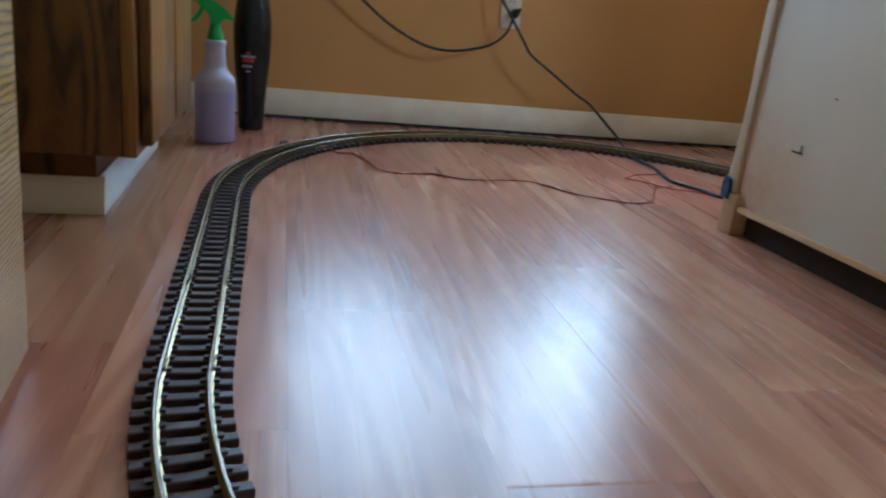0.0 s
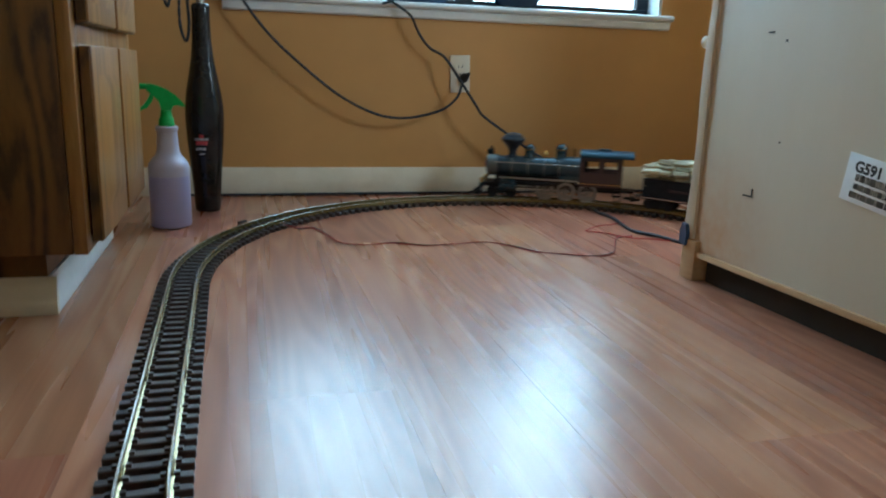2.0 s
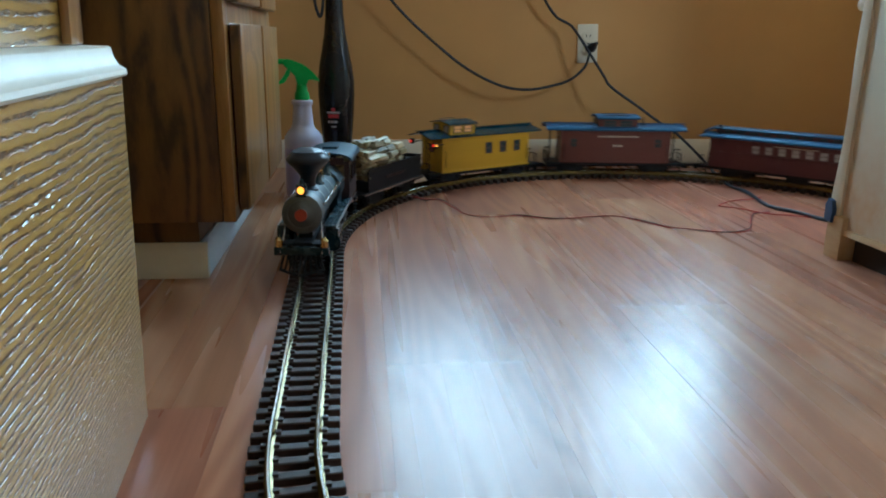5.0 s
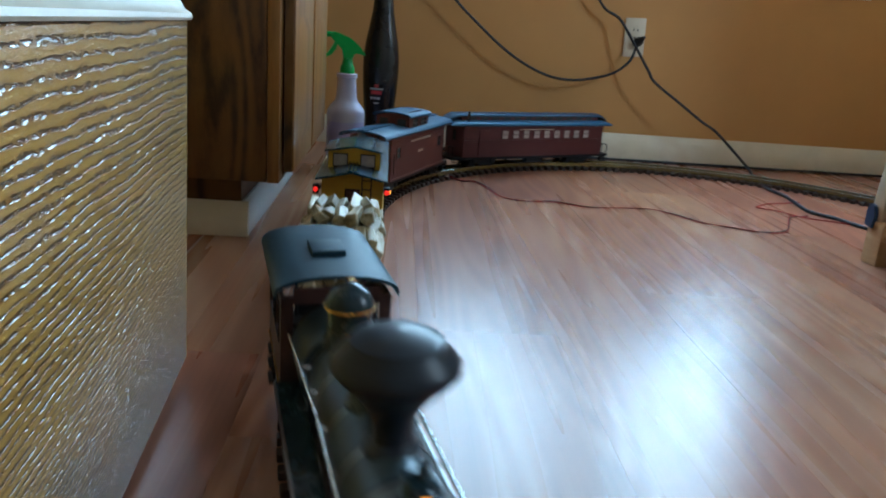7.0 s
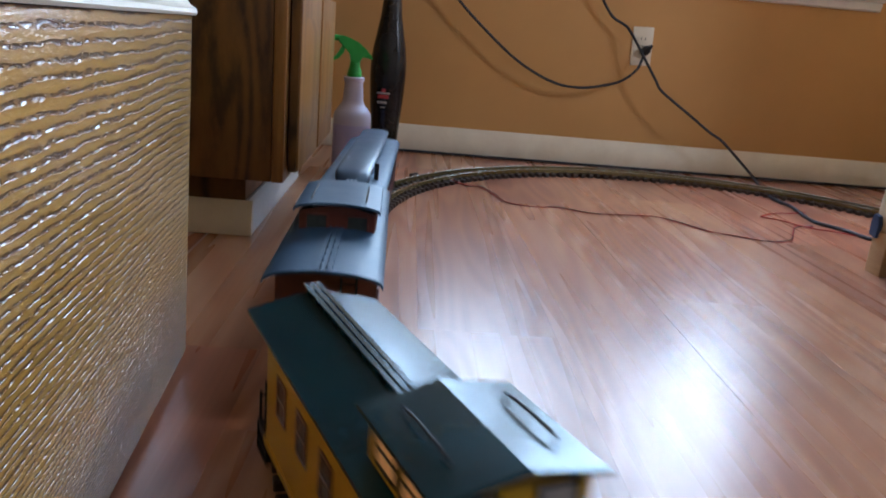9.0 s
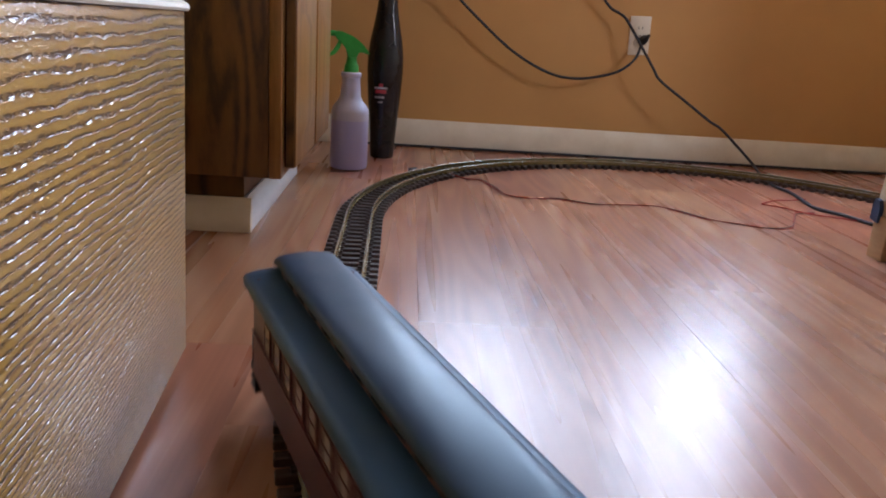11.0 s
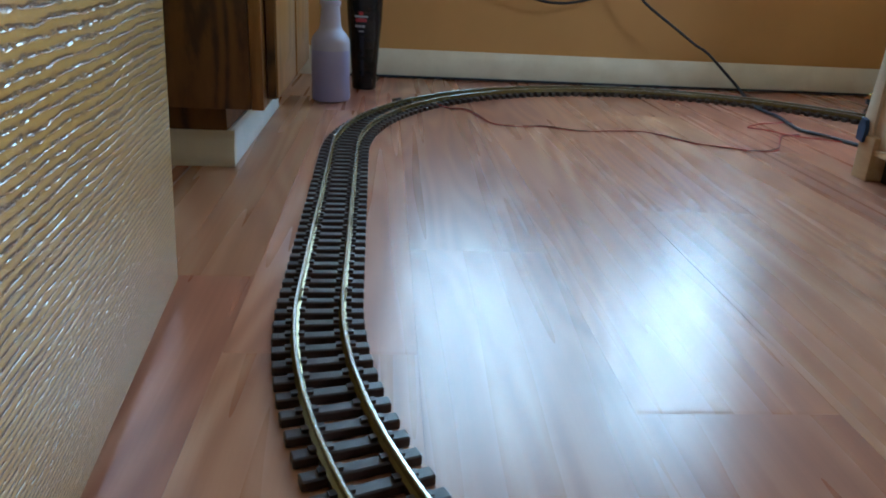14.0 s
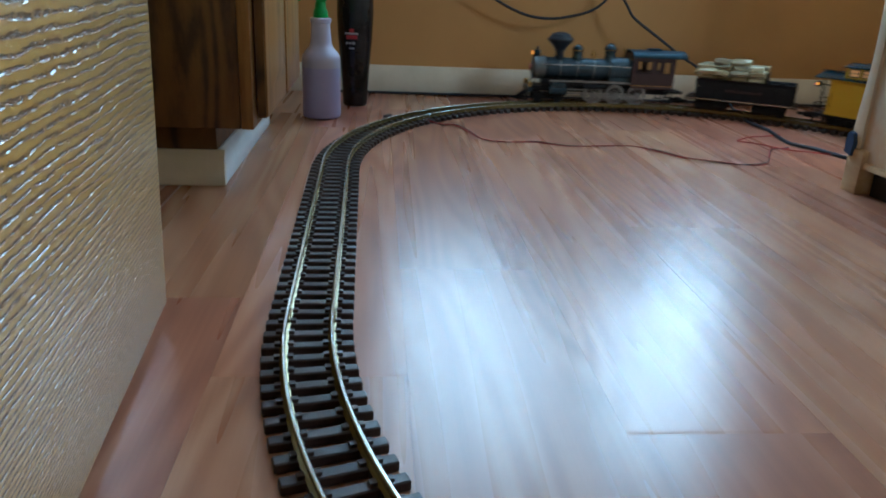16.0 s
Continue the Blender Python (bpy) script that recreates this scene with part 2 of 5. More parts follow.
nt.links.new(mr.outputs[0], mt.inputs["Value"])
nt.links.new(mt.outputs[0], b.inputs["Metallic"])
M["steel"] = mottled("bright_steel", (0.55, 0.55, 0.55), (0.7, 0.7, 0.7), 0.25, metal=1.0)
M["brass"] = mottled("polished_brass", (0.62, 0.42, 0.14), (0.75, 0.55, 0.22), 0.22, metal=1.0)
M["black"] = mottled("black_painted_metal", (0.009, 0.010, 0.012), (0.017, 0.018, 0.021), 0.46, scale=60)
M["black"].node_tree.nodes["Principled BSDF"].inputs["Specular IOR Level"].default_value = 0.18
M["gloss_black"] = mottled("dark_navy_chimney_paint", (0.006, 0.012, 0.022), (0.012, 0.022, 0.036), 0.38, scale=40)
M["wheel_steel"] = mottled("dull_nickel", (0.24, 0.24, 0.24), (0.36, 0.36, 0.35), 0.34, metal=1.0)
M["iron"] = mottled("blue_grey_boiler_iron", (0.026, 0.048, 0.064), (0.055, 0.082, 0.098), 0.38, metal=0.35, scale=45, fine=500)
M["silver"] = mottled("silver_smokebox_paint", (0.13, 0.14, 0.14), (0.19, 0.20, 0.195), 0.42, metal=0.6, scale=60)
M["teal"] = mottled("dark_teal_paint", (0.008, 0.022, 0.032), (0.015, 0.038, 0.05), 0.26, scale=50)
M["cab_red"] = mottled("dark_maroon_paint", (0.035, 0.014, 0.012), (0.055, 0.02, 0.017), 0.42, scale=50)
M["roof_grey"] = mottled("slate_blue_roof_paint", (0.020, 0.056, 0.115), (0.028, 0.070, 0.135), 0.44, scale=40)
M["cab_roof"] = mottled("dark_slate_cab_roof_paint", (0.010, 0.025, 0.040), (0.014, 0.031, 0.047), 0.50, scale=40, r2=0.55)
M["roof_green"] = mottled("dark_green_roof_paint", (0.003, 0.024, 0.032), (0.005, 0.031, 0.041), 0.22, scale=40, r2=0.26)
M["roof_navy"] = mottled("navy_roof_paint", (0.016, 0.036, 0.075), (0.024, 0.048, 0.092), 0.38, scale=40)
for k in ("cab_roof", "roof_grey", "roof_green", "roof_navy"):
    M[k].node_tree.nodes["Principled BSDF"].inputs["Specular Tint"].default_value = (0.45, 0.80, 1.0, 1)
M["yellow"] = mottled("yellow_car_paint", (0.51, 0.285, 0.007), (0.58, 0.335, 0.010), 0.42, scale=30)
M["car_red"] = mottled("oxide_red_car_paint", (0.105, 0.026, 0.018), (0.14, 0.038, 0.026), 0.42, scale=40)
M["coach_red"] = mottled("dark_burgundy_car_paint", (0.065, 0.012, 0.015), (0.095, 0.02, 0.022), 0.36, scale=40)
M["pane"] = mottled("smoked_window_pane", (0.035, 0.05, 0.052), (0.07, 0.085, 0.085), 0.12, scale=90)
M["pane_pale"] = mottled("pale_window_pane", (0.30, 0.27, 0.25), (0.42, 0.38, 0.35), 0.18, scale=90)
M["pane_brown"] = mottled("red_brown_window_pane", (0.12, 0.045, 0.03), (0.17, 0.065, 0.045), 0.3, scale=90)
M["letter"] = shader("cream_lettering", 0.5, 0, (0.6, 0.52, 0.40))[0]
M["plate_red"] = shader("red_number_plate", 0.4, 0, (0.38, 0.05, 0.025))[0]
M["warm_lit"] = glow("lit_lamp", (1.0, 0.33, 0.035), 2.6)
M["warm_pane"] = glow("warm_lit_pane", (0.8, 0.42, 0.16), 0.16)
M["red_lit"] = glow("red_marker_lamp", (1.0, 0.02, 0.012), 1.1)
M["log"] = wood("split_firewood", (0.12, 0.09, 0.035), (0.40, 0.33, 0.17), (0.62, 0.57, 0.40), grain=(14, 170, 170), rough=0.5, rings=3.0, relief=0.3, coat=0.1, vary=0.3)
M["outlet"] = shader("ivory_outlet_plastic", 0.35, 0, (0.70, 0.64, 0.52))[0]
M["slot"] = shader("dark_slot", 0.6, 0, (0.03, 0.025, 0.02))[0]
M["cord"] = mottled("black_rubber_cord", (0.011, 0.014, 0.020), (0.019, 0.023, 0.030), 0.58, scale=80)
M["wire_red"] = shader("red_wire_insulation", 0.4, 0, (0.34, 0.018, 0.018))[0]
M["wire_black"] = shader("black_wire_insulation", 0.4, 0, (0.02, 0.015, 0.015))[0]
M["green"] = mottled("green_sprayer_plastic", (0.02, 0.36, 0.05), (0.03, 0.45, 0.07), 0.35, scale=60)
M["vac"] = mottled("gloss_black_vacuum_plastic", (0.010, 0.010, 0.012), (0.018, 0.018, 0.02), 0.16, scale=20)
M["smoke"] = mottled("smoky_dust_cup", (0.012, 0.011, 0.009), (0.020, 0.018, 0.015), 0.2, scale=20)
M["vac_red"] = shader("red_badge", 0.35, 0, (0.45, 0.025, 0.03))[0]
M["grey_letter"] = shader("grey_badge_lettering", 0.4, 0, (0.45, 0.43, 0.42))[0]
M["window_dark"] = mottled("dark_bronze_window_frame", (0.015, 0.02, 0.03), (0.025, 0.032, 0.045), 0.4)
M["blue"] = mottled("navy_plastic", (0.02, 0.05, 0.12), (0.03, 0.07, 0.16), 0.4)
M["label"] = mottled("white_label_paper", (0.72, 0.74, 0.76), (0.8, 0.82, 0.83), 0.5)
M["ink"] = shader("black_ink", 0.6, 0, (0.02, 0.02, 0.02))[0]
M["knob"] = shader("ivory_knob", 0.35, 0, (0.72, 0.68, 0.60))[0]
M["vase"] = mottled("dark_blue_glazed_ceramic", (0.012, 0.03, 0.07), (0.02, 0.045, 0.09), 0.15)

# bottle: translucent milky plastic, lavender liquid
mat, nt, b = shader("milky_bottle_plastic", 0.3, 0, (0.68, 0.66, 0.80))
b.inputs["Transmission Weight"].default_value = 0.15
b.inputs["Subsurface Weight"].default_value = 0.2
b.inputs["Subsurface Radius"].default_value = (0.01, 0.01, 0.01)
M["bottle"] = mat
mat, nt, b = shader("lavender_liquid_seen_through_plastic", 0.28, 0, (0.56, 0.53, 0.80))
b.inputs["Transmission Weight"].default_value = 0.25
b.inputs["Subsurface Weight"].default_value = 0.25
b.inputs["Subsurface Radius"].default_value = (0.01, 0.01, 0.012)
M["liquid"] = mat
mat, nt, b = shader("window_glass", 0.02, 0, (1, 1, 1))
b.inputs["Transmission Weight"].default_value = 1.0
b.inputs["IOR"].default_value = 1.1
M["glass"] = mat
M["outside"] = glow("bright_overcast_outdoors", (0.80, 0.91, 1.0), 4.5)

# near cabinet skin: bold horizontal oak grain with rows of open, glinting pores under varnish
mat, nt, b = shader("coarse_grained_oak_skin", 0.30, 0, (0.4, 0.22, 0.06), 0.8)
b.inputs["Coat Roughness"].default_value = 0.10
mp = coords(nt)
warp = node(nt, "ShaderNodeTexNoise", Scale=3.0, Detail=2.0)
nt.links.new(mp.outputs[0], warp.inputs["Vector"])
va = nt.nodes.new("ShaderNodeVectorMath")
va.operation = "MULTIPLY_ADD"
va.inputs[1].default_value = (0.0, 0.0, 0.018)
nt.links.new(warp.outputs["Color"], va.inputs[0])
nt.links.new(mp.outputs[0], va.inputs[2])


def streaks(scale, detail):
    st = nt.nodes.new("ShaderNodeMapping")
    st.inputs["Scale"].default_value = scale
    nt.links.new(va.outputs[0], st.inputs["Vector"])
    n = node(nt, "ShaderNodeTexNoise", Scale=1.0, Detail=detail, Roughness=0.6)
    nt.links.new(st.outputs[0], n.inputs["Vector"])
    return n.outputs["Fac"]


def calc(op, a, c):
    n = nt.nodes.new("ShaderNodeMath")
    n.operation = op
    for i, v in enumerate((a, c)):
        if isinstance(v, (int, float)):
            n.inputs[i].default_value = v
        else:
            nt.links.new(v, n.inputs[i])
    return n.outputs[0]


sz = nt.nodes.new("ShaderNodeSeparateXYZ")
nt.links.new(va.outputs[0], sz.inputs[0])
wob = streaks((30.0, 24.0, 130.0), 2.0)
wide = calc("MULTIPLY", calc("LOGARITHM", calc("ADD", calc("MULTIPLY", sz.outputs[2], 0.020), 0.0022), 2.71828), 6.2832 / 0.020)
rows_ = calc("ADD", calc("MULTIPLY", calc("SINE", calc("ADD", wide, calc("MULTIPLY", wob, 6.0)), 0), 0.14), 0.5)
dash = streaks((150.0, 125.0, 330.0), 3.0)
band = nt.nodes.new("ShaderNodeMapRange")
band.inputs["From Min"].default_value, band.inputs["From Max"].default_value = 0.54, 0.63
nt.links.new(rows_, band.inputs["Value"])
pore = nt.nodes.new("ShaderNodeMapRange")
pore.inputs["From Min"].default_value, pore.inputs["From Max"].default_value = 0.44, 0.52
nt.links.new(dash, pore.inputs["Value"])
pit = calc("MULTIPLY", band.outputs[0], pore.outputs[0])
body = ramp(nt, rows_, [(0.36, (0.62, 0.365, 0.078)), (0.50, (0.52, 0.29, 0.057)), (0.66, (0.30, 0.155, 0.033))])
mc = nt.nodes.new("ShaderNodeMix")
mc.data_type = "RGBA"
nt.links.new(pit, mc.inputs[0])
nt.links.new(body.outputs["Color"], mc.inputs[6])
mc.inputs[7].default_value = (0.15, 0.080, 0.028, 1)
nt.links.new(mc.outputs[2], b.inputs["Base Color"])
bump(nt, b, calc("SUBTRACT", calc("MULTIPLY", dash, 0.5), pit), 1.0, 0.0011)
nt.links.new(b.inputs["Normal"].links[0].from_socket, b.inputs["Coat Normal"])
M["skin"] = mat


# ---------- mesh helpers ----------
def mesh_of(bm, name, material, smooth=True):
    me = bpy.data.meshes.new(name)
    bmesh.ops.recalc_face_normals(bm, faces=bm.faces)
    bm.to_mesh(me)
    bm.free()
    me.materials.append(material)
    if smooth:
        for p in me.polygons:
            p.use_smooth = True
        me.set_sharp_from_angle(angle=radians(38))
    return me


def part(name, bm, material, parent, label="", smooth=True):
    ob = new(name, mesh_of(bm, name, material, smooth))
    ob.parent = parent
    if label:
        tagged(ob, label)
    return ob


def thing(name, m, label, category, group="", kind=""):
    ob = new(name)
    ob.empty_display_size = 0.05
    ob.matrix_world = m
    return tagged(ob, label, category, group, kind)


def solid(name, bm, material, label, category="", group="", kind="", m=None):
    ob = new(name, mesh_of(bm, name, material))
    if m is not None:
        ob.matrix_world = m
    return tagged(ob, label, category, group, kind)


def box(bm, x0, x1, y0, y1, z0, z1, bevel=0.0, m=None, seg=2):
    r = bmesh.ops.create_cube(bm, size=1.0)
    mat = Matrix.Translation(((x0 + x1) / 2, (y0 + y1) / 2, (z0 + z1) / 2)) @ Matrix.Diagonal((x1 - x0, y1 - y0, z1 - z0, 1))
    bmesh.ops.transform(bm, matrix=(m @ mat) if m is not None else mat, verts=r["verts"])
    if bevel:
        es = list({e for v in r["verts"] for e in v.link_edges})
        bmesh.ops.bevel(bm, geom=es, offset=bevel, segments=seg, affect="EDGES", profile=0.6)
    return bm


def cyl(bm, p, axis, radius, length, r2=None, seg=24):
    """A cylinder or cone whose middle is p, along 'x', 'y' or 'z'."""
    r = bmesh.ops.create_cone(bm, cap_ends=True, segments=seg, radius1=radius, radius2=radius if r2 is None else r2, depth=length)
    turn = {"x": pose(0, 0, 0, 0, 90, 0), "y": pose(0, 0, 0, -90, 0, 0), "z": Matrix()}[axis]
    bmesh.ops.transform(bm, matrix=Matrix.Translation(p) @ turn, verts=r["verts"])
    return bm


def lathe(bm, profile, centre=(0, 0, 0), seg=32, squash=(1, 1)):
    """Turn (radius, height) pairs about z."""
    rings = []
    for rad, z in profile:
        rings.append([bm.verts.new((centre[0] + rad * squash[0] * math.cos(2 * math.pi * i / seg), centre[1] + rad * squash[1] * math.sin(2 * math.pi * i / seg), centre[2] + z)) for i in range(seg)])
    for a, b2 in zip(rings, rings[1:]):
        for i in range(seg):
            j = (i + 1) % seg
            bm.faces.new((a[i], a[j], b2[j], b2[i]))
    bm.faces.new(list(reversed(rings[0])))
    bm.faces.new(rings[-1])
    return bm


def extrude_y(bm, outline, y0, y1):
    """A prism: (x, z) outline drawn from y0 to y1."""
    a = [bm.verts.new((x, y0, z)) for x, z in outline]
    c = [bm.verts.new((x, y1, z)) for x, z in outline]
    n = len(outline)
    bm.faces.new(a)
    bm.faces.new(list(reversed(c)))
    for i in range(n):
        j = (i + 1) % n
        bm.faces.new((a[j], a[i], c[i], c[j]))
    return bm


def extrude_x(bm, outline, x0, x1):
    """A prism: (y, z) outline drawn from x0 to x1."""
    a = [bm.verts.new((x0, y, z)) for y, z in outline]
    c = [bm.verts.new((x1, y, z)) for y, z in outline]
    n = len(outline)
    bm.faces.new(a)
    bm.faces.new(list(reversed(c)))
    for i in range(n):
        j = (i + 1) % n
        bm.faces.new((a[j], a[i], c[i], c[j]))
    return bm


def smooth_line(points, per=8):
    """Catmull-Rom through 3D points."""
    pts = [Vector(p) for p in points]
    pts = [pts[0] * 2 - pts[1]] + pts + [pts[-1] * 2 - pts[-2]]
    out = []
    for i in range(1, len(pts) - 2):
        p0, p1, p2, p3 = pts[i - 1:i + 3]
        for k in range(per):
            t = k / per
            out.append(0.5 * ((2 * p1) + (p2 - p0) * t + (2 * p0 - 5 * p1 + 4 * p2 - p3) * t * t + (3 * p1 - p0 - 3 * p2 + p3) * t ** 3))
    out.append(pts[-2])
    return out


def tube(bm, line, radius, seg=8):
    rings = []
    up = Vector((0, 0, 1))
    for i, p in enumerate(line):
        d = (line[min(i + 1, len(line) - 1)] - line[max(i - 1, 0)]).normalized()
        side = d.cross(up)
        side = side.normalized() if side.length > 0.05 else Vector((1, 0, 0))
        v = side.cross(d).normalized()
        rings.append([bm.verts.new(p + radius * (math.cos(2 * math.pi * k / seg) * side + math.sin(2 * math.pi * k / seg) * v)) for k in range(seg)])
    for a, c in zip(rings, rings[1:]):
        for k in range(seg):
            j = (k + 1) % seg
            bm.faces.new((a[k], a[j], c[j], c[k]))
    bm.faces.new(list(reversed(rings[0])))
    bm.faces.new(rings[-1])
    return bm


def B():
    return bmesh.new()


# ---------- the room ----------
WALL_Y = 1.172
X0, X1, Y0, Y1 = -0.62, 3.42, -3.0, WALL_Y
CEIL = 2.44
WX0, WX1, WZ0, WZ1 = 0.28, 1.692, 0.604, 1.62

bm = B()
for a in ((X0 - 0.1, WX0, 0.0, CEIL), (WX1, X1 + 0.1, 0.0, CEIL), (WX0, WX1, 0.0, WZ0), (WX0, WX1, WZ1, CEIL)):
    box(bm, a[0], a[1], WALL_Y, WALL_Y + 0.14, a[2], a[3])
solid("wall_north", bm, M["wall"], "orange-tan painted wall with a window opening", "wall", kind="structure")
bm = B()
box(bm, X0 - 0.1, X0, Y0, Y1, 0, CEIL)
solid("wall_west", bm, M["wall"], "orange-tan painted side wall", "wall", kind="structure")
bm = B()
box(bm, X0 - 0.1, X1 + 0.1, Y0 - 0.1, Y0, 0, CEIL)
solid("wall_south", bm, M["white_wall"], "cream painted wall behind the track", "wall", kind="structure")
bm = B()
for a in ((Y0, -2.1, 0, CEIL), (-0.2, Y1, 0, CEIL), (-2.1, -0.2, 2.10, CEIL), (-2.1, -0.2, 0, 0.45)):
    box(bm, X1, X1 + 0.1, a[0], a[1], a[2], a[3])
solid("wall_east", bm, M["wall"], "orange-tan painted wall with a wide daylight opening", "wall", kind="structure")
bm = B()
box(bm, X0 - 0.1, X1 + 0.1, Y0 - 0.1, Y1 + 0.14, CEIL, CEIL + 0.1)
solid("ceiling", bm, M["ceiling"], "plain white painted ceiling", "ceiling", kind="structure")

# added unseen wall: keeps the east daylight off the right of the window wall
bm = B()
box(bm, 2.0, 2.1, 0.28, Y1, 0, CEIL)
solid("wall_return", bm, M["wall"], "added unseen orange-tan wall that shades the right of the window wall", "wall", kind="structure")
# baseboard with a stepped, rounded top
bm = B()
extrude_x(bm, [(WALL_Y, 0.0), (WALL_Y, 0.088), (WALL_Y - 0.006, 0.088), (WALL_Y - 0.009, 0.083), (WALL_Y - 0.011, 0.072), (WALL_Y - 0.014, 0.066), (WALL_Y - 0.014, 0.004), (WALL_Y - 0.011, 0.0)], X0, 2.0)
solid("baseboard", bm, M["trim"], "cream-white painted wooden baseboard, scuffed", "baseboard", kind="structure")
bm = B()
tube(bm, [Vector((x, WALL_Y - 0.017, 0.005)) for x in (X0 + 0.7, 0.8, 1.6, 1.99)], 0.004, 6)
solid("floor_cable", bm, M["cord"], "thin black cable lying along the baseboard", "cable")

# window in its opening
win = thing("window_1", pose(0, 0, 0), "dark bronze-framed sliding window over a white sill", "window", kind="structure")
bm = B()
extrude_x(bm, [(WALL_Y + 0.1, WZ0), (WALL_Y - 0.022, WZ0), (WALL_Y - 0.028, WZ0 - 0.004), (WALL_Y - 0.030, WZ0 - 0.011), (WALL_Y - 0.026, WZ0 - 0.017), (WALL_Y - 0.018, WZ0 - 0.019), (WALL_Y + 0.1, WZ0 - 0.019)], WX0 - 0.05, WX1 + 0.034)
part("sill", bm, M["sill"], win, "white painted window stool with rounded nose")
bm = B()
extrude_x(bm, [(WALL_Y, WZ0 - 0.0195), (WALL_Y - 0.014, WZ0 - 0.0195), (WALL_Y - 0.017, WZ0 - 0.026), (WALL_Y - 0.015, WZ0 - 0.034), (WALL_Y - 0.014, WZ0 - 0.043), (WALL_Y - 0.009, WZ0 - 0.048), (WALL_Y, WZ0 - 0.048)], WX0 - 0.03, WX1 + 0.028)
part("apron", bm, M["sill"], win)
for name, x0, x1 in (("jamb", WX0, WX0 + 0.012), ("jamb", WX1 - 0.012, WX1)):
    bm = B()
    box(bm, x0, x1, WALL_Y + 0.002, WALL_Y + 0.12, WZ0, WZ1, 0.001)
    part(name, bm, M["sill"], win)
FY = WALL_Y + 0.075
for x0, x1, z0, z1 in ((WX0 + 0.012, WX1 - 0.012, WZ0, WZ0 + 0.022), (WX0 + 0.012, WX1 - 0.012, WZ1 - 0.03, WZ1), (WX0 + 0.012, WX0 + 0.042, WZ0 + 0.022, WZ1 - 0.03), (WX1 - 0.055, WX1 - 0.012, WZ0 + 0.022, WZ1 - 0.03), (0.985, 1.045, WZ0 + 0.022, WZ1 - 0.03)):
    bm = B()
    box(bm, x0, x1, FY, FY + 0.03, z0, z1, 0.003)
    part("window_frame", bm, M["window_dark"], win)
for x0, x1 in ((WX0 + 0.042, 0.985), (1.045, WX1 - 0.055)):
    bm = B()
    box(bm, x0, x1, FY + 0.012, FY + 0.016, WZ0 + 0.022, WZ1 - 0.03)
    p = part("pane", bm, M["glass"], win, "clear window glass")
    p.visible_shadow = False
bm = B()
box(bm, -1.5, 4.0, 2.6, 2.62, -0.2, 3.0)
solid("backdrop", bm, M["outside"], "blown-out bright daylight outdoors", "backdrop", kind="structure")

# ---------- floor planks ----------
PW, EDGE = 0.1845, 0.112
fl = new("floor", None)
tagged(fl, "pinkish-brown glossy wood laminate plank floor", "floor", kind="structure")
bm = B()
box(bm, X0 - 0.1, X1 + 0.1, Y0 - 0.1, Y1 + 0.14, -0.06, -0.010)
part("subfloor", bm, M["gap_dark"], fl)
SEAM = {-1: -0.445, 0: -0.627, 1: -0.348, 2: -0.727, 3: -0.156}
PL = 1.215
rnd = random.Random(4)


def plank_mesh(width, length):
    bm2 = B()
    g = 0.00006
    box(bm2, g, width - g, g, length - g, -0.010, 0.0)
    # the end joint stands slightly peaked: a shallow lip facing the room
    bmesh.ops.bisect_plane(bm2, geom=bm2.verts[:] + bm2.edges[:] + bm2.faces[:], plane_co=(0, 0.0045, 0), plane_no=(0, 1, 0))
    for v in bm2.verts:
        if v.co.z > -0.001:
            v.co.z += 0.00012 if abs(v.co.y - 0.0045) < 1e-5 else -0.00012 if v.co.y < 0.001 else 0.0
    return mesh_of(bm2, "plank", M["plank"], False)


shared = {}
k0 = math.floor((X0 - EDGE) / PW)
for k in range(k0, math.ceil((X1 - EDGE) / PW)):
    xa = EDGE + k * PW
    seam = SEAM.get(k, -0.3 - (k * 0.37) % PL)
    y = seam - PL * math.ceil((seam - Y0) / PL)
    while y < Y1:
        ya, yb = max(y, Y0), min(y + PL, Y1)
        if yb - ya > 0.02:
            key = round(yb - ya, 4)
            if key not in shared:
                shared[key] = plank_mesh(PW, key)
            ob = new("plank", shared[key])
            ob.parent = fl
            ob.location = (xa, ya, rnd.uniform(-0.0002, 0.0001))
        y += PL

# ---------- track ----------
BEND_X, BEND_Y, NEAR_Y, FAR_Y, LEAN = 0.765, 0.822, 0.03, 0.70, radians(0.9)
START = Vector((0.196, -0.55))
GAUGE, TIE_STEP = 0.0475, 0.026
# the oval's centre line, walked once the train's way from the end of the far bend: straight, near bend, straight, far bend
OVAL = [(0.0, FAR_Y)]
OVAL += [(BEND_X - BEND_X * math.cos(math.pi * k / 400), NEAR_Y - BEND_Y * math.sin(math.pi * k / 400)) for k in range(401)]
OVAL += [(BEND_X + BEND_X * math.cos(math.pi * k / 400), FAR_Y + BEND_Y * math.sin(math.pi * k / 400)) for k in range(401)]
OVAL = [START + Matrix.Rotation(LEAN, 2) @ Vector(p) for p in OVAL]
ALONG = [0.0] + list(itertools.accumulate((c - a).length for a, c in zip(OVAL, OVAL[1:])))
LOOP, L = ALONG[-1], FAR_Y - NEAR_Y


def track(s):
    """Place and heading on the centre line: s = 0 where the far bend meets the straight by the cabinets."""
    s = s % LOOP
    k = min(max(int(np.searchsorted(ALONG, s, "right")) - 1, 0), len(OVAL) - 2)
    a, c = OVAL[k], OVAL[k + 1]
    d = (c - a).normalized()
    return a + d * (s - ALONG[k]), d


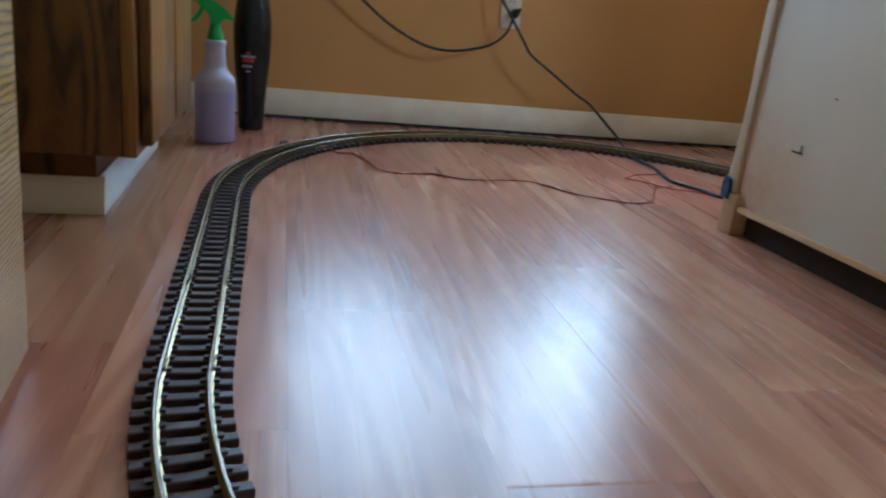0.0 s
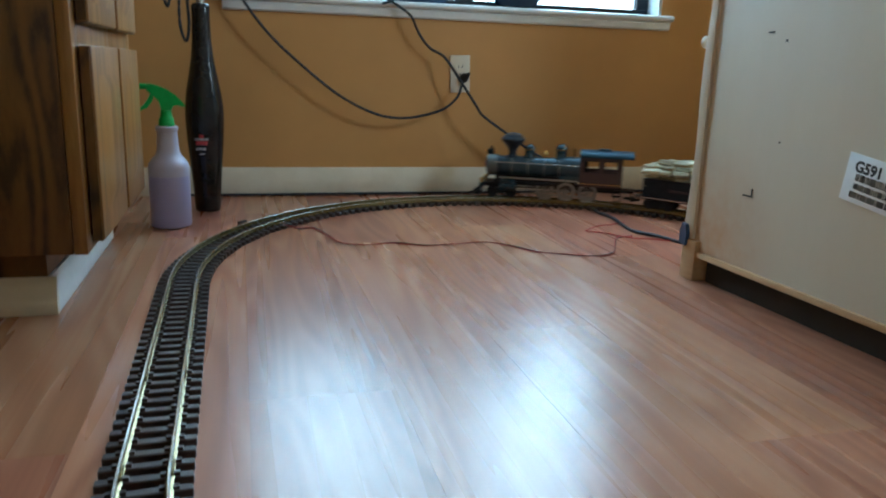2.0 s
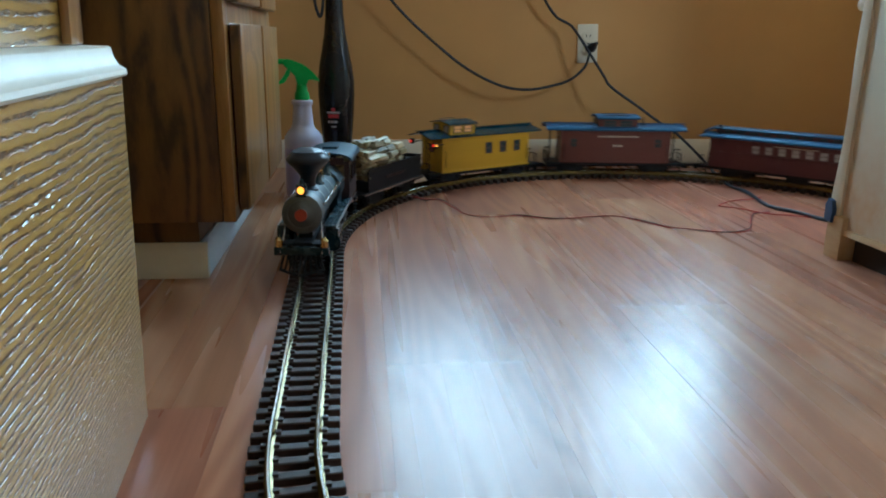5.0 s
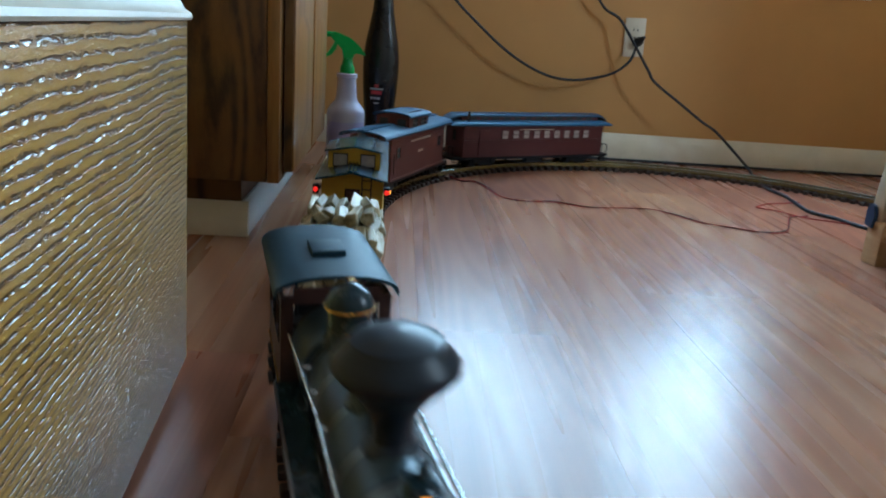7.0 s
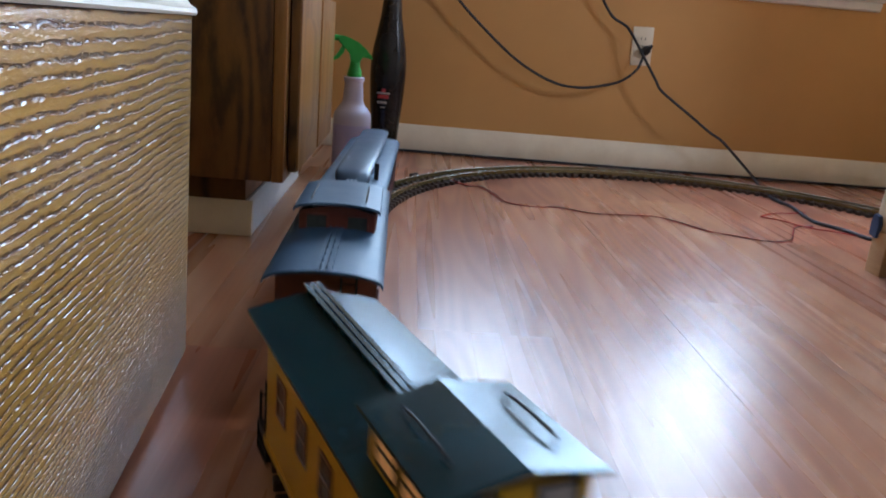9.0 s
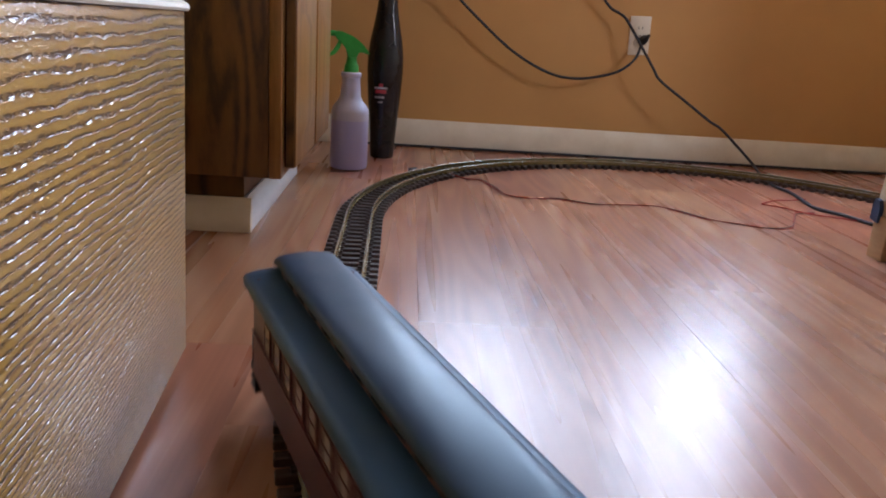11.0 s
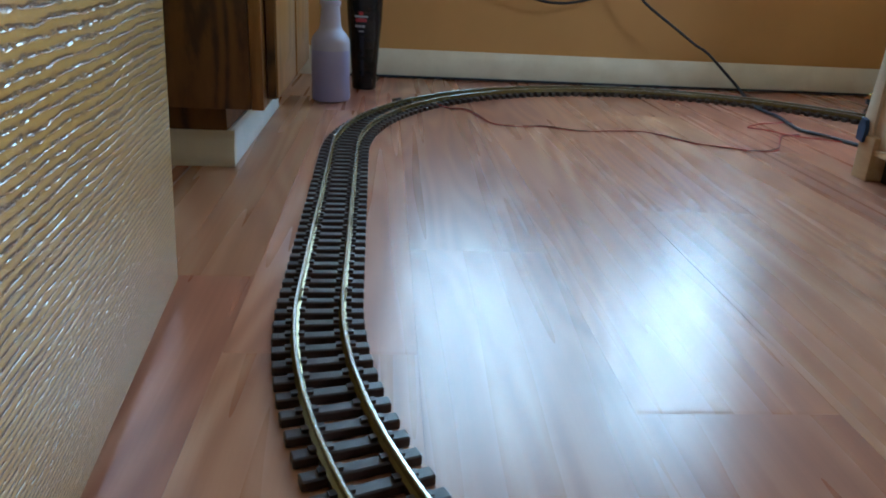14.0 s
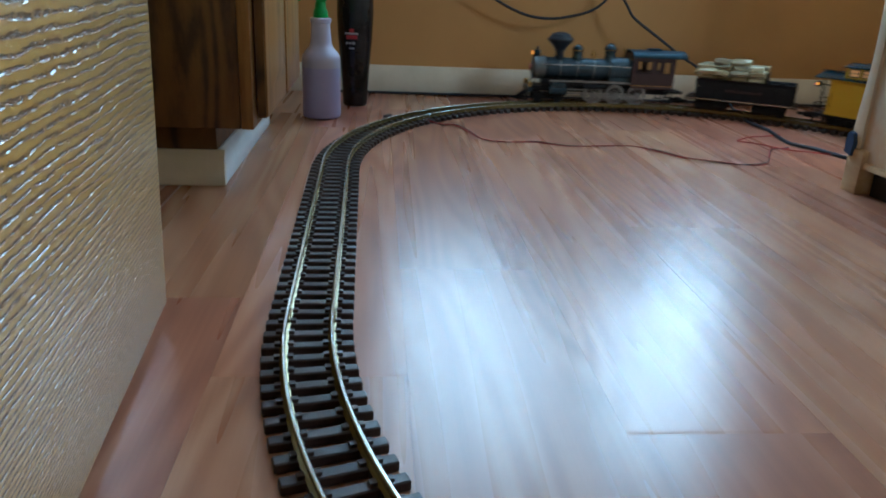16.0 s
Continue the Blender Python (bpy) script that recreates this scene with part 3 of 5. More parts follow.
railway = thing("railway_track", pose(0, 0, 0), "oval of toy railway track with brass rails and dark brown ties", "track")
prof = [(-0.0042, 0.0100), (0.0042, 0.0100), (0.0042, 0.0112), (0.0010, 0.0122), (0.0010, 0.0172), (0.0017, 0.0180), (0.0017, 0.0204), (0.0010, 0.0212), (-0.0010, 0.0212), (-0.0017, 0.0204), (-0.0017, 0.0180), (-0.0010, 0.0172), (-0.0010, 0.0122), (-0.0042, 0.0112)]
for side in (-1, 1):
    bm = B()
    n = 300
    rings = []
    for i in range(n):
        p, d = track(i * LOOP / n)
        nrm = Vector((-d.y, d.x))
        rings.append([bm.verts.new((*(p + nrm * (side * GAUGE / 2 + a)), z)) for a, z in prof])
    for i in range(n):
        a, c = rings[i], rings[(i + 1) % n]
        for q in range(len(prof)):
            w = (q + 1) % len(prof)
            bm.faces.new((a[q], a[w], c[w], c[q]))
    part("rail", bm, M["rail"], railway, "tarnished brass rail with a bright worn head")

bm = B()
box(bm, -0.0062, 0.0062, -0.046, 0.046, 0.0, 0.0095, 0.0012, seg=1)
for sgn in (-1, 1):
    for o in (-0.0065, 0.0065):
        box(bm, -0.003, 0.003, sgn * GAUGE / 2 + o - 0.0028, sgn * GAUGE / 2 + o + 0.0028, 0.0093, 0.0128)
tie_mesh = mesh_of(bm, "tie", M["tie"], False)
nt_ = round(LOOP / TIE_STEP)
for i in range(nt_):
    p, d = track(i * LOOP / nt_)
    ob = new("tie", tie_mesh)
    ob.parent = railway
    ob.matrix_basis = Matrix.Translation((p.x, p.y, 0)) @ Matrix.Rotation(math.atan2(d.y, d.x), 4, "Z")
# plastic beams under the rails that hold the ties together
bm = B()
n = 300
for side in (-1, 1):
    rings = []
    for i in range(n):
        p, d = track(i * LOOP / n)
        nrm = Vector((-d.y, d.x))
        rings.append([bm.verts.new((*(p + nrm * (side * GAUGE / 2 + a)), z)) for a, z in ((-0.003, 0.001), (0.003, 0.001), (0.003, 0.0085), (-0.003, 0.0085))])
    for i in range(n):
        a, c = rings[i], rings[(i + 1) % n]
        for q in range(4):
            w = (q + 1) % 4
            bm.faces.new((a[q], a[w], c[w], c[q]))
part("tie_strip", bm, M["tie"], railway)
# rail joiners
for s in (0.0, 0.425, L, -0.56, -1.13, -1.70):
    for side in (-1, 1):
        p, d = track(s)
        bm = B()
        box(bm, -0.014, 0.014, -0.0032, 0.0032, 0.0105, 0.0165, 0.0008, seg=1)
        j = part("rail_joiner", bm, M["rail"], railway)
        q = p + Vector((-d.y, d.x)) * side * GAUGE / 2
        j.matrix_basis = Matrix.Translation((q.x, q.y, 0)) @ Matrix.Rotation(math.atan2(d.y, d.x), 4, "Z")

# ---------- far base cabinet ----------
cab = thing("base_cabinet", pose(0, 0, 0), "dark varnished oak kitchen base cabinet with golden oak doors and drawers", "cabinet")
CF, CY1, CH = 0.060, 0.60, 0.87
bm = B()
box(bm, X0 + 0.002, CF - 0.021, 0.0, 0.018, 0.108, CH, 0.001)
part("side_panel", bm, M["oak_dark"], cab, "dark oak side panel with cathedral grain")
bm = B()
box(bm, X0 + 0.002, CF - 0.021, CY1 - 0.018, CY1, 0.108, CH, 0.001)
box(bm, X0 + 0.002, CF - 0.021, 0.018, CY1 - 0.018, 0.108, 0.126)
box(bm, X0 + 0.002, X0 + 0.02, 0.018, CY1 - 0.018, 0.126, CH)
part("carcass", bm, M["oak_dark"], cab)
for y0, y1, z0, z1 in ((-0.001, 0.040, 0.1075, CH), (0.290, 0.330, 0.108, CH), (CY1 - 0.038, CY1, 0.108, CH), (0.040, 0.290, 0.108, 0.130), (0.330, CY1 - 0.038, 0.108, 0.130), (0.040, 0.290, 0.415, 0.462), (0.330, CY1 - 0.038, 0.415, 0.462), (0.040, 0.290, 0.83, CH), (0.330, CY1 - 0.038, 0.83, CH)):
    bm = B()
    box(bm, CF - 0.02, CF, y0, y1, z0, z1, 0.0015)
    part("frame_rail", bm, M["oak_door"], cab)


def raised_front(name, x, y0, y1, z0, z1, parent):
    """A cabinet front with a bevelled frame and a raised field."""
    bm = B()
    box(bm, x, x + 0.018, y0, y1, z0, z1, 0.003)
    door = part(name, bm, M["oak_door"], parent, "golden oak front with a raised bevelled panel")
    bm = B()
    f = 0.045 if z1 - z0 > 0.2 else 0.03
    lo = [(x + 0.0182, y0 + f, z0 + f), (x + 0.0182, y1 - f, z0 + f), (x + 0.0182, y1 - f, z1 - f), (x + 0.0182, y0 + f, z1 - f)]
    g = 0.022
    hi = [(x + 0.024, y0 + f + g, z0 + f + g), (x + 0.024, y1 - f - g, z0 + f + g), (x + 0.024, y1 - f - g, z1 - f - g), (x + 0.024, y0 + f + g, z1 - f - g)]
    a = [bm.verts.new(v) for v in lo]
    c = [bm.verts.new(v) for v in hi]
    bm.faces.new(c)
    bm.faces.new(list(reversed(a)))
    for i in range(4):
        j = (i + 1) % 4
        bm.faces.new((a[i], a[j], c[j], c[i]))
    part("raised_panel", bm, M["oak_door"], door)
    # darker strips over the near and bottom edges of the front
    bm = B()
    box(bm, x + 0.001, x + 0.0145, y0 - 0.0012, y0 + 0.002, z0 + 0.002, z1 - 0.002)
    box(bm, x + 0.001, x + 0.0145, y0 + 0.002, y1 - 0.002, z0 - 0.0012, z0 + 0.002)
    part("stained_edge", bm, M["oak_dark"], door, "dark oak strip on the near and bottom edges")
    return door


raised_front("door", CF + 0.002, 0.034, 0.296, 0.122, 0.424, cab)
raised_front("door", CF + 0.002, 0.322, CY1 - 0.03, 0.122, 0.424, cab)
raised_front("drawer_front", CF + 0.002, 0.034, 0.296, 0.458, 0.60, cab)
raised_front("drawer_front", CF + 0.002, 0.322, CY1 - 0.03, 0.458, 0.60, cab)
raised_front("drawer_front", CF + 0.002, 0.034, 0.296, 0.625, 0.80, cab)
raised_front("drawer_front", CF + 0.002, 0.322, CY1 - 0.03, 0.625, 0.80, cab)
bm = B()
box(bm, X0 + 0.002, -0.012, 0.048, CY1, 0.0, 0.1078)
part("toe_kick", bm, M["oak_dark"], cab)
bm = B()
box(bm, X0, CF + 0.03, -0.02, CY1 + 0.01, CH, CH + 0.035, 0.004)
part("worktop", bm, M["white_wall"], cab, "cream laminate worktop")
# white moulding round the toe kick
prof_m = [(0.0, 0.0), (0.012, 0.0), (0.013, 0.003), (0.013, 0.034), (0.011, 0.038), (0.011, 0.046), (0.009, 0.051), (0.009, 0.058), (0.006, 0.064), (0.004, 0.072), (0.0, 0.072)]
prof_m = [(a, z * 0.86) for a, z in prof_m]
bm = B()
extrude_x(bm, [(0.047 - a, z) for a, z in prof_m], X0, 0.0016)
solid("trim", bm, M["trim"], "cream-white moulding at the foot of a cabinet side", "trim", kind="structure")
bm = B()
extrude_y(bm, [(-0.0115 + a, z) for a, z in prof_m], 0.0474, CY1)
solid("trim", bm, M["sill"], "white moulding along a toe kick", "trim", kind="structure")

# ---------- near cabinet end ----------
near = thing("oak_end_cabinet", pose(0.036, -0.484, 0, 0, 1.4, 4.5), "oak cabinet end with coarse grain and a moulding band coloured white for glare", "cabinet")
bm = B()
box(bm, -0.50, 0.0, -0.95, 0.0, 0.012, 0.369, 0.0015)
part("lower_panel", bm, M["skin"], near, "coarse-grained golden oak skin, worn varnish")
# near-black block fills the low gap beneath the panel
bm = B()
box(bm, -0.49, -0.012, -0.94, -0.012, 0.0, 0.012)
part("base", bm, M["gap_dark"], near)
# varnished oak moulding; trim white paints in the glare along it
bm = B()
extrude_y(bm, [(-0.045, 0.3695), (0.003, 0.3695), (0.0045, 0.3720), (0.0035, 0.3760), (-0.003, 0.3800), (-0.007, 0.3870), (-0.0085, 0.3950), (-0.011, 0.3965), (-0.045, 0.3965)], -0.95, 0.003)
part("moulding", bm, M["trim"], near, "varnished oak cap moulding, its white glare put into the colour")
bm = B()
box(bm, -0.50, -0.036, -0.95, -0.016, 0.397, 0.87, 0.001)
part("upper_panel", bm, M["skin"], near)
bm = B()
box(bm, -0.0355, -0.027, -0.055, -0.016, 0.3975, 0.87, 0.002)
part("stile", bm, M["oak_door"], near, "golden oak stile")
for z0, z1 in ((0.44, 0.60), (0.62, 0.84)):
    bm = B()
    box(bm, -0.0355, -0.020, -0.55, -0.07, z0, z1, 0.003)
    part("drawer_front", bm, M["skin"], near)

# ---------- plywood chest ----------
chest = thing("plywood_chest", pose(1.178, 0.104, 0, 0, 0, 2.2), "pale bleached plywood chest on short legs with a paper label", "chest")
CHX, CHY, CHZ = 0.31, -0.74, 0.80
bm = B()
box(bm, 0.008, 0.022, CHY + 0.02, -0.022, 0.062, CHZ)
part("side_panel", bm, M["plywood_stained"], chest, "bleached plywood panel with stains")
# shaped front edge, bulging and drawing in like a worn stile
bm = B()
pts = []
for i in range(25):
    z = 0.085 + (CHZ - 0.085) * i / 24
    pts.append((z, 0.004 * math.sin(z * 19.0) + 0.003 * math.sin(z * 7.0 + 1)))
a = [[bm.verts.new((x, y, z)) for x, y in ((0.002, -0.022), (-0.001, -0.012), (0.0, 0.0 + o), (0.012, 0.004 + o), (0.024, 0.0 + o), (0.024, -0.022))] for z, o in pts]
for p, q in zip(a, a[1:]):
    for i in range(6):
        j = (i + 1) % 6
        bm.faces.new((p[i], p[j], q[j], q[i]))
bm.faces.new(list(reversed(a[0])))
bm.faces.new(a[-1])
part("stile", bm, M["plywood"], chest)
bm = B()
# unseen end and back are carried to the floor to block light under the chest
box(bm, 0.040, CHX - 0.032, CHY + 0.02, CHY + 0.034, 0.0, 0.066)
box(bm, 0.024, CHX, CHY + 0.02, CHY + 0.034, 0.066, CHZ)
box(bm, 0.024, CHX, -0.034, -0.016, 0.066, CHZ)
box(bm, CHX, CHX + 0.014, CHY + 0.02, -0.016, 0.0, CHZ)
box(bm, 0.024, CHX, CHY + 0.034, -0.034, 0.066, 0.08)
part("carcass", bm, M["plywood"], chest)
bm = B()
box(bm, 0.002, 0.024, CHY + 0.02, -0.040, 0.050, 0.0615, 0.002)
part("bottom_rail", bm, M["pine"], chest, "raw pine bottom rail")
# added near-black sheet paints the deep shade below the bottom rail
bm = B()
box(bm, 0.026, 0.034, CHY + 0.036, -0.046, 0.0, 0.0655)
part("plinth", bm, M["gap_dark"], chest, "near-black sheet standing for the shade under the bottom rail")
bm = B()
box(bm, -0.006, CHX + 0.02, CHY, 0.012, CHZ, CHZ + 0.02, 0.004)
part("top", bm, M["plywood"], chest)
for x0, y0 in ((-0.004, -0.042), (CHX - 0.03, -0.042), (-0.004, CHY + 0.02), (CHX - 0.03, CHY + 0.02)):
    bm = B()
    box(bm, x0, x0 + 0.042, y0, y0 + 0.045, 0.0, 0.066 if y0 < -0.1 or x0 > 0.1 else 0.084, 0.004)
    part("leg", bm, M["pine"], chest, "raw pine leg block")
bm = B()
extrude_x(bm, [(-0.014, 0.070), (0.006, 0.074), (0.007, 0.100), (0.001, 0.115), (-0.010, 0.112), (-0.016, 0.096)], -0.010, -0.0012)
part("corner_guard", bm, M["blue"], chest, "dark blue plastic corner guard")
for z in (0.40, 0.66):
    bm = B()
    lathe(bm, [(0.004, 0.0), (0.005, 0.004), (0.011, 0.008), (0.012, 0.014), (0.008, 0.018)], seg=18)
    k = part("knob", bm, M["knob"], chest, "small ivory knob")
    k.matrix_basis = pose(0.012, 0.004, 0.474 + (z - 0.4), -90, 0, 0)
# paper label with text and bars
LY, LZ = -0.383, 0.304
bm = B()
box(bm, 0.0062, 0.0078, LY - 0.17, LY, LZ - 0.074, LZ, 0.0004)
lab = part("paper_label", bm, M["label"], chest, "white paper shipping label with black print")
lab.matrix_basis = Matrix.Translation((0, LY, LZ)) @ Matrix.Rotation(radians(8), 4, "X") @ Matrix.Translation((0, -LY, -LZ))


def letters(text, size, m, material, parent, name="lettering", weight=0.0):
    cu = bpy.data.curves.new(name, "FONT")
    cu.body, cu.size, cu.extrude, cu.offset = text, size, 0.0001, weight
    tmp = bpy.data.objects.new(name, cu)
    scene.collection.objects.link(tmp)
    dg = bpy.context.evaluated_depsgraph_get()
    me = bpy.data.meshes.new_from_object(tmp.evaluated_get(dg))
    bpy.data.objects.remove(tmp)
    me.materials.clear()
    me.materials.append(material)
    ob = new(name, me)
    ob.parent = parent
    ob.matrix_basis = m
    return ob


face = Matrix(((0, 0, -1, 0.0060), (-1, 0, 0, LY - 0.016), (0, 1, 0, LZ - 0.026), (0, 0, 0, 1)))
letters("G591", 0.023, face, M["ink"], lab, weight=0.0009)
bm = B()
rb = random.Random(8)
for row, (z0, z1, ya, yb) in enumerate(((LZ - 0.040, LZ - 0.029, 0.022, 0.11), (LZ - 0.053, LZ - 0.044, 0.022, 0.10), (LZ - 0.066, LZ - 0.057, 0.018, 0.10))):
    y = ya
    while y < yb:
        w = rb.choice((0.001, 0.0015, 0.0025))
        box(bm, 0.0056, 0.0064, LY - y - w, LY - y, z0, z1)
        y += w + rb.choice((0.001, 0.0016, 0.0024))
part("barcode", bm, M["ink"], lab, "black printed bars", False)
# pencil marks on the panel
for y, z, w, h in ((-0.150, 0.196, 0.026, 0.003), (-0.172, 0.198, 0.003, 0.014), (-0.21, 0.47, 0.004, 0.004), (-0.165, 0.485, 0.014, 0.003), (-0.225, 0.30, 0.003, 0.003)):
    bm = B()
    box(bm, 0.0068, 0.0082, y - w, y, z, z + h)
    part("pencil_mark", bm, M["ink"], chest, "small dark scribbled mark", False)

# ---------- spray bottle ----------
bottle = thing("spray_bottle", pose(0.119, 0.726, 0, 0, 0, 8), "translucent spray bottle with lavender liquid and green trigger head", "spray bottle")
bm = B()
lathe(bm, [(0.041, 0.0), (0.0475, 0.003), (0.049, 0.010), (0.0485, 0.128)], seg=40)
part("liquid_filled_body", bm, M["liquid"], bottle, "lower bottle wall filled with lavender liquid")
bm = B()
lathe(bm, [(0.0485, 0.1281), (0.0488, 0.147), (0.0470, 0.157), (0.040, 0.167), (0.0305, 0.178), (0.0265, 0.190), (0.0250, 0.210), (0.0235, 0.228), (0.0235, 0.236), (0.0265, 0.238), (0.0265, 0.247), (0.0235, 0.249)], seg=40)
part("bottle_shoulder", bm, M["bottle"], bottle, "milky empty upper bottle")
bm = B()
lathe(bm, [(0.0185, 0.2491), (0.019, 0.252), (0.0175, 0.266), (0.0145, 0.270), (0.0125, 0.286)], seg=24)
part("screw_collar", bm, M["green"], bottle)
bm = B()
# trigger head seen from its side: long nozzle arm to the left, sloping tail to the right
extrude_y(bm, [(-0.046, 0.346), (-0.038, 0.350), (-0.022, 0.347), (0.006, 0.336), (0.028, 0.319), (0.043, 0.301), (0.046, 0.295), (0.034, 0.296), (0.016, 0.302), (0.012, 0.284), (-0.011, 0.284), (-0.013, 0.308), (-0.026, 0.318), (-0.044, 0.334)], -0.011, 0.011)
bmesh.ops.bevel(bm, geom=bm.edges[:], offset=0.0025, segments=2, affect="EDGES")
part("sprayer_head", bm, M["green"], bottle)
bm = B()
extrude_y(bm, [(-0.034, 0.326), (-0.026, 0.322), (-0.030, 0.308), (-0.042, 0.292), (-0.060, 0.284), (-0.064, 0.288), (-0.050, 0.299), (-0.041, 0.312)], -0.007, 0.007)
part("trigger", bm, M["green"], bottle)
bm = B()
cyl(bm, (-0.050, 0, 0.3425), "x", 0.007, 0.014, seg=16)
part("nozzle", bm, M["green"], bottle)

# ---------- stick vacuum ----------
vac = thing("stick_vacuum", pose(0.199, 0.927, 0, 0, 0, -12), "gloss black upright stick vacuum with red badge", "vacuum cleaner")
bm = B()
lathe(bm, [(0.030, 0.0), (0.034, 0.004), (0.036, 0.03), (0.0365, 0.052)], seg=32, squash=(1.0, 0.85))
part("nozzle_foot", bm, M["vac"], vac)
bm = B()
lathe(bm, [(0.0366, 0.0521), (0.041, 0.11), (0.043, 0.135)], seg=32, squash=(1.0, 0.85))
part("dust_cup", bm, M["smoke"], vac, "smoky translucent dust cup")
bm = B()
lathe(bm, [(0.0432, 0.1351), (0.048, 0.19), (0.051, 0.25), (0.0505, 0.285), (0.046, 0.325), (0.038, 0.365), (0.030, 0.41), (0.025, 0.46), (0.0235, 0.52), (0.0245, 0.545), (0.019, 0.552)], seg=36, squash=(1.0, 0.85))
part("motor_housing", bm, M["vac"], vac)
bm = B()
lathe(bm, [(0.012, 0.5521), (0.012, 1.02)], seg=20)
part("handle_tube", bm, M["steel"], vac, "bright metal handle tube")
bm = B()
lathe(bm, [(0.015, 1.0201), (0.019, 1.04), (0.019, 1.12), (0.014, 1.135)], seg=20)
part("grip", bm, M["vac"], vac)
bm = B()
for k, (x, z, w, h) in enumerate(((0.0, 0.204, 0.012, 0.009), (0.0, 0.186, 0.030, 0.010))):
    box(bm, x - w / 2, x + w / 2, -0.0422, -0.0370, z, z + h, 0.001)
part("badge", bm, M["vac_red"], vac, "small red badge", False)
for x, z, w, h in ((0.0, 0.1985, 0.036, 0.0045), (-0.004, 0.172, 0.006, 0.006), (0.006, 0.172, 0.008, 0.006), (0.0, 0.160, 0.013, 0.003), (-0.013, 0.172, 0.005, 0.006)):
    bm = B()
    box(bm, x - w / 2, x + w / 2, -0.0425, -0.0360, z, z + h)
    part("badge_print", bm, M["grey_letter"], vac, "grey printed bar", False)
bm = B()
tube(bm, smooth_line([(-0.030, -0.01, 0.66), (-0.048, -0.012, 0.58), (-0.050, -0.014, 0.50), (-0.036, -0.016, 0.455), (-0.026, -0.016, 0.50), (-0.030, -0.014, 0.60), (-0.020, -0.01, 0.70)]), 0.0042)
part("wrapped_cord", bm, M["cord"], vac, "black cord wound on the handle")
bm = B()
tube(bm, smooth_line([(-0.080, 0.05, 0.70), (-0.112, 0.055, 0.60), (-0.100, 0.055, 0.545), (-0.086, 0.05, 0.60), (-0.04, 0.02, 0.72)]), 0.004)
part("cord_loop", bm, M["cord"], vac)

# ---------- outlet and cords ----------
outlet = thing("wall_outlet", pose(0.984, WALL_Y, 0.391, 0, 0, 0), "ivory double power outlet with a black plug", "outlet")
outlet.rotation_euler = (0, radians(-2.0), 0)
bm = B()
box(bm, -0.033, 0.033, -0.006, 0.0, -0.059, 0.059, 0.003)
part("cover_plate", bm, M["outlet"], outlet)
for z in (-0.021, 0.021):
    bm = B()
    cyl(bm, (0, -0.0065, z), "y", 0.0165, 0.004, seg=28)
    rec = part("socket", bm, M["outlet"], outlet)
    for x in (-0.006, 0.006):
        bm = B()
        box(bm, x - 0.0012, x + 0.0012, -0.0093, -0.0082, z - 0.002, z + 0.006)
        part("slot", bm, M["slot"], rec)
bm = B()
cyl(bm, (0, -0.0068, 0), "y", 0.003, 0.003, seg=12)
part("screw", bm, M["steel"], outlet)
bm = B()
lathe(bm, [(0.012, 0.0), (0.0145, 0.006), (0.013, 0.020), (0.008, 0.028), (0.005, 0.042)], seg=20)
plug = part("plug", bm, M["cord"], outlet, "black rubber plug")
plug.matrix_basis = pose(0.006, -0.009, -0.018, 62, 0, 20)
bm = B()
tube(bm, smooth_line([(0.985, WALL_Y - 0.030, 0.361), (0.968, WALL_Y - 0.045, 0.322), (0.93, WALL_Y - 0.052, 0.287), (0.88, WALL_Y - 0.052, 0.266), (0.79, WALL_Y - 0.052, 0.250), (0.70, WALL_Y - 0.052, 0.262), (0.591, WALL_Y - 0.052, 0.314), (0.483, WALL_Y - 0.052, 0.396), (0.378, WALL_Y - 0.052, 0.492), (0.296, WALL_Y - 0.052, 0.602), (0.262, WALL_Y - 0.045, 0.68), (0.25, WALL_Y - 0.03, 0.78)]), 0.0042)
solid("power_cord", bm, M["cord"], "black power cord hanging in a loop from the outlet", "cord")
bm = B()
tube(bm, smooth_line([(0.70, WALL_Y + 0.02, 0.596), (0.722, WALL_Y - 0.025, 0.594), (0.745, WALL_Y - 0.036, 0.60), (0.765, WALL_Y - 0.036, 0.592), (0.811, WALL_Y - 0.036, 0.560), (0.838, WALL_Y - 0.034, 0.510), (0.872, WALL_Y - 0.034, 0.469), (0.905, WALL_Y - 0.036, 0.452), (0.925, WALL_Y - 0.040, 0.437), (0.964, 1.115, 0.38), (1.021, 1.1, 0.296), (1.047, 1.095, 0.261), (1.136, 1.085, 0.201), (1.21, 1.075, 0.151), (1.253, 1.07, 0.127), (1.305, 1.06, 0.081), (1.361, 1.04, 0.026), (1.345, 0.925, 0.005), (1.318, 0.79, 0.005), (1.322, 0.70, 0.0045), (1.300, 0.585, 0.0045), (1.292, 0.515, 0.0045), (1.324, 0.456, 0.0045), (1.345, 0.38, 0.0045), (1.38, 0.30, 0.0045)]), 0.0042)
solid("power_cord", bm, M["cord"], "black cord sagging from the sill behind the track to the floor", "cord")
WIRE = [(0.390, 0.664), (0.425, 0.648), (0.462, 0.650), (0.490, 0.565), (0.512, 0.478), (0.563, 0.452), (0.632, 0.464), (0.707, 0.428), (0.800, 0.440), (0.864, 0.443), (0.905, 0.400), (0.943, 0.341), (1.000, 0.305), (1.059, 0.280), (1.120, 0.300), (1.165, 0.375), (1.209, 0.450), (1.262, 0.470)]
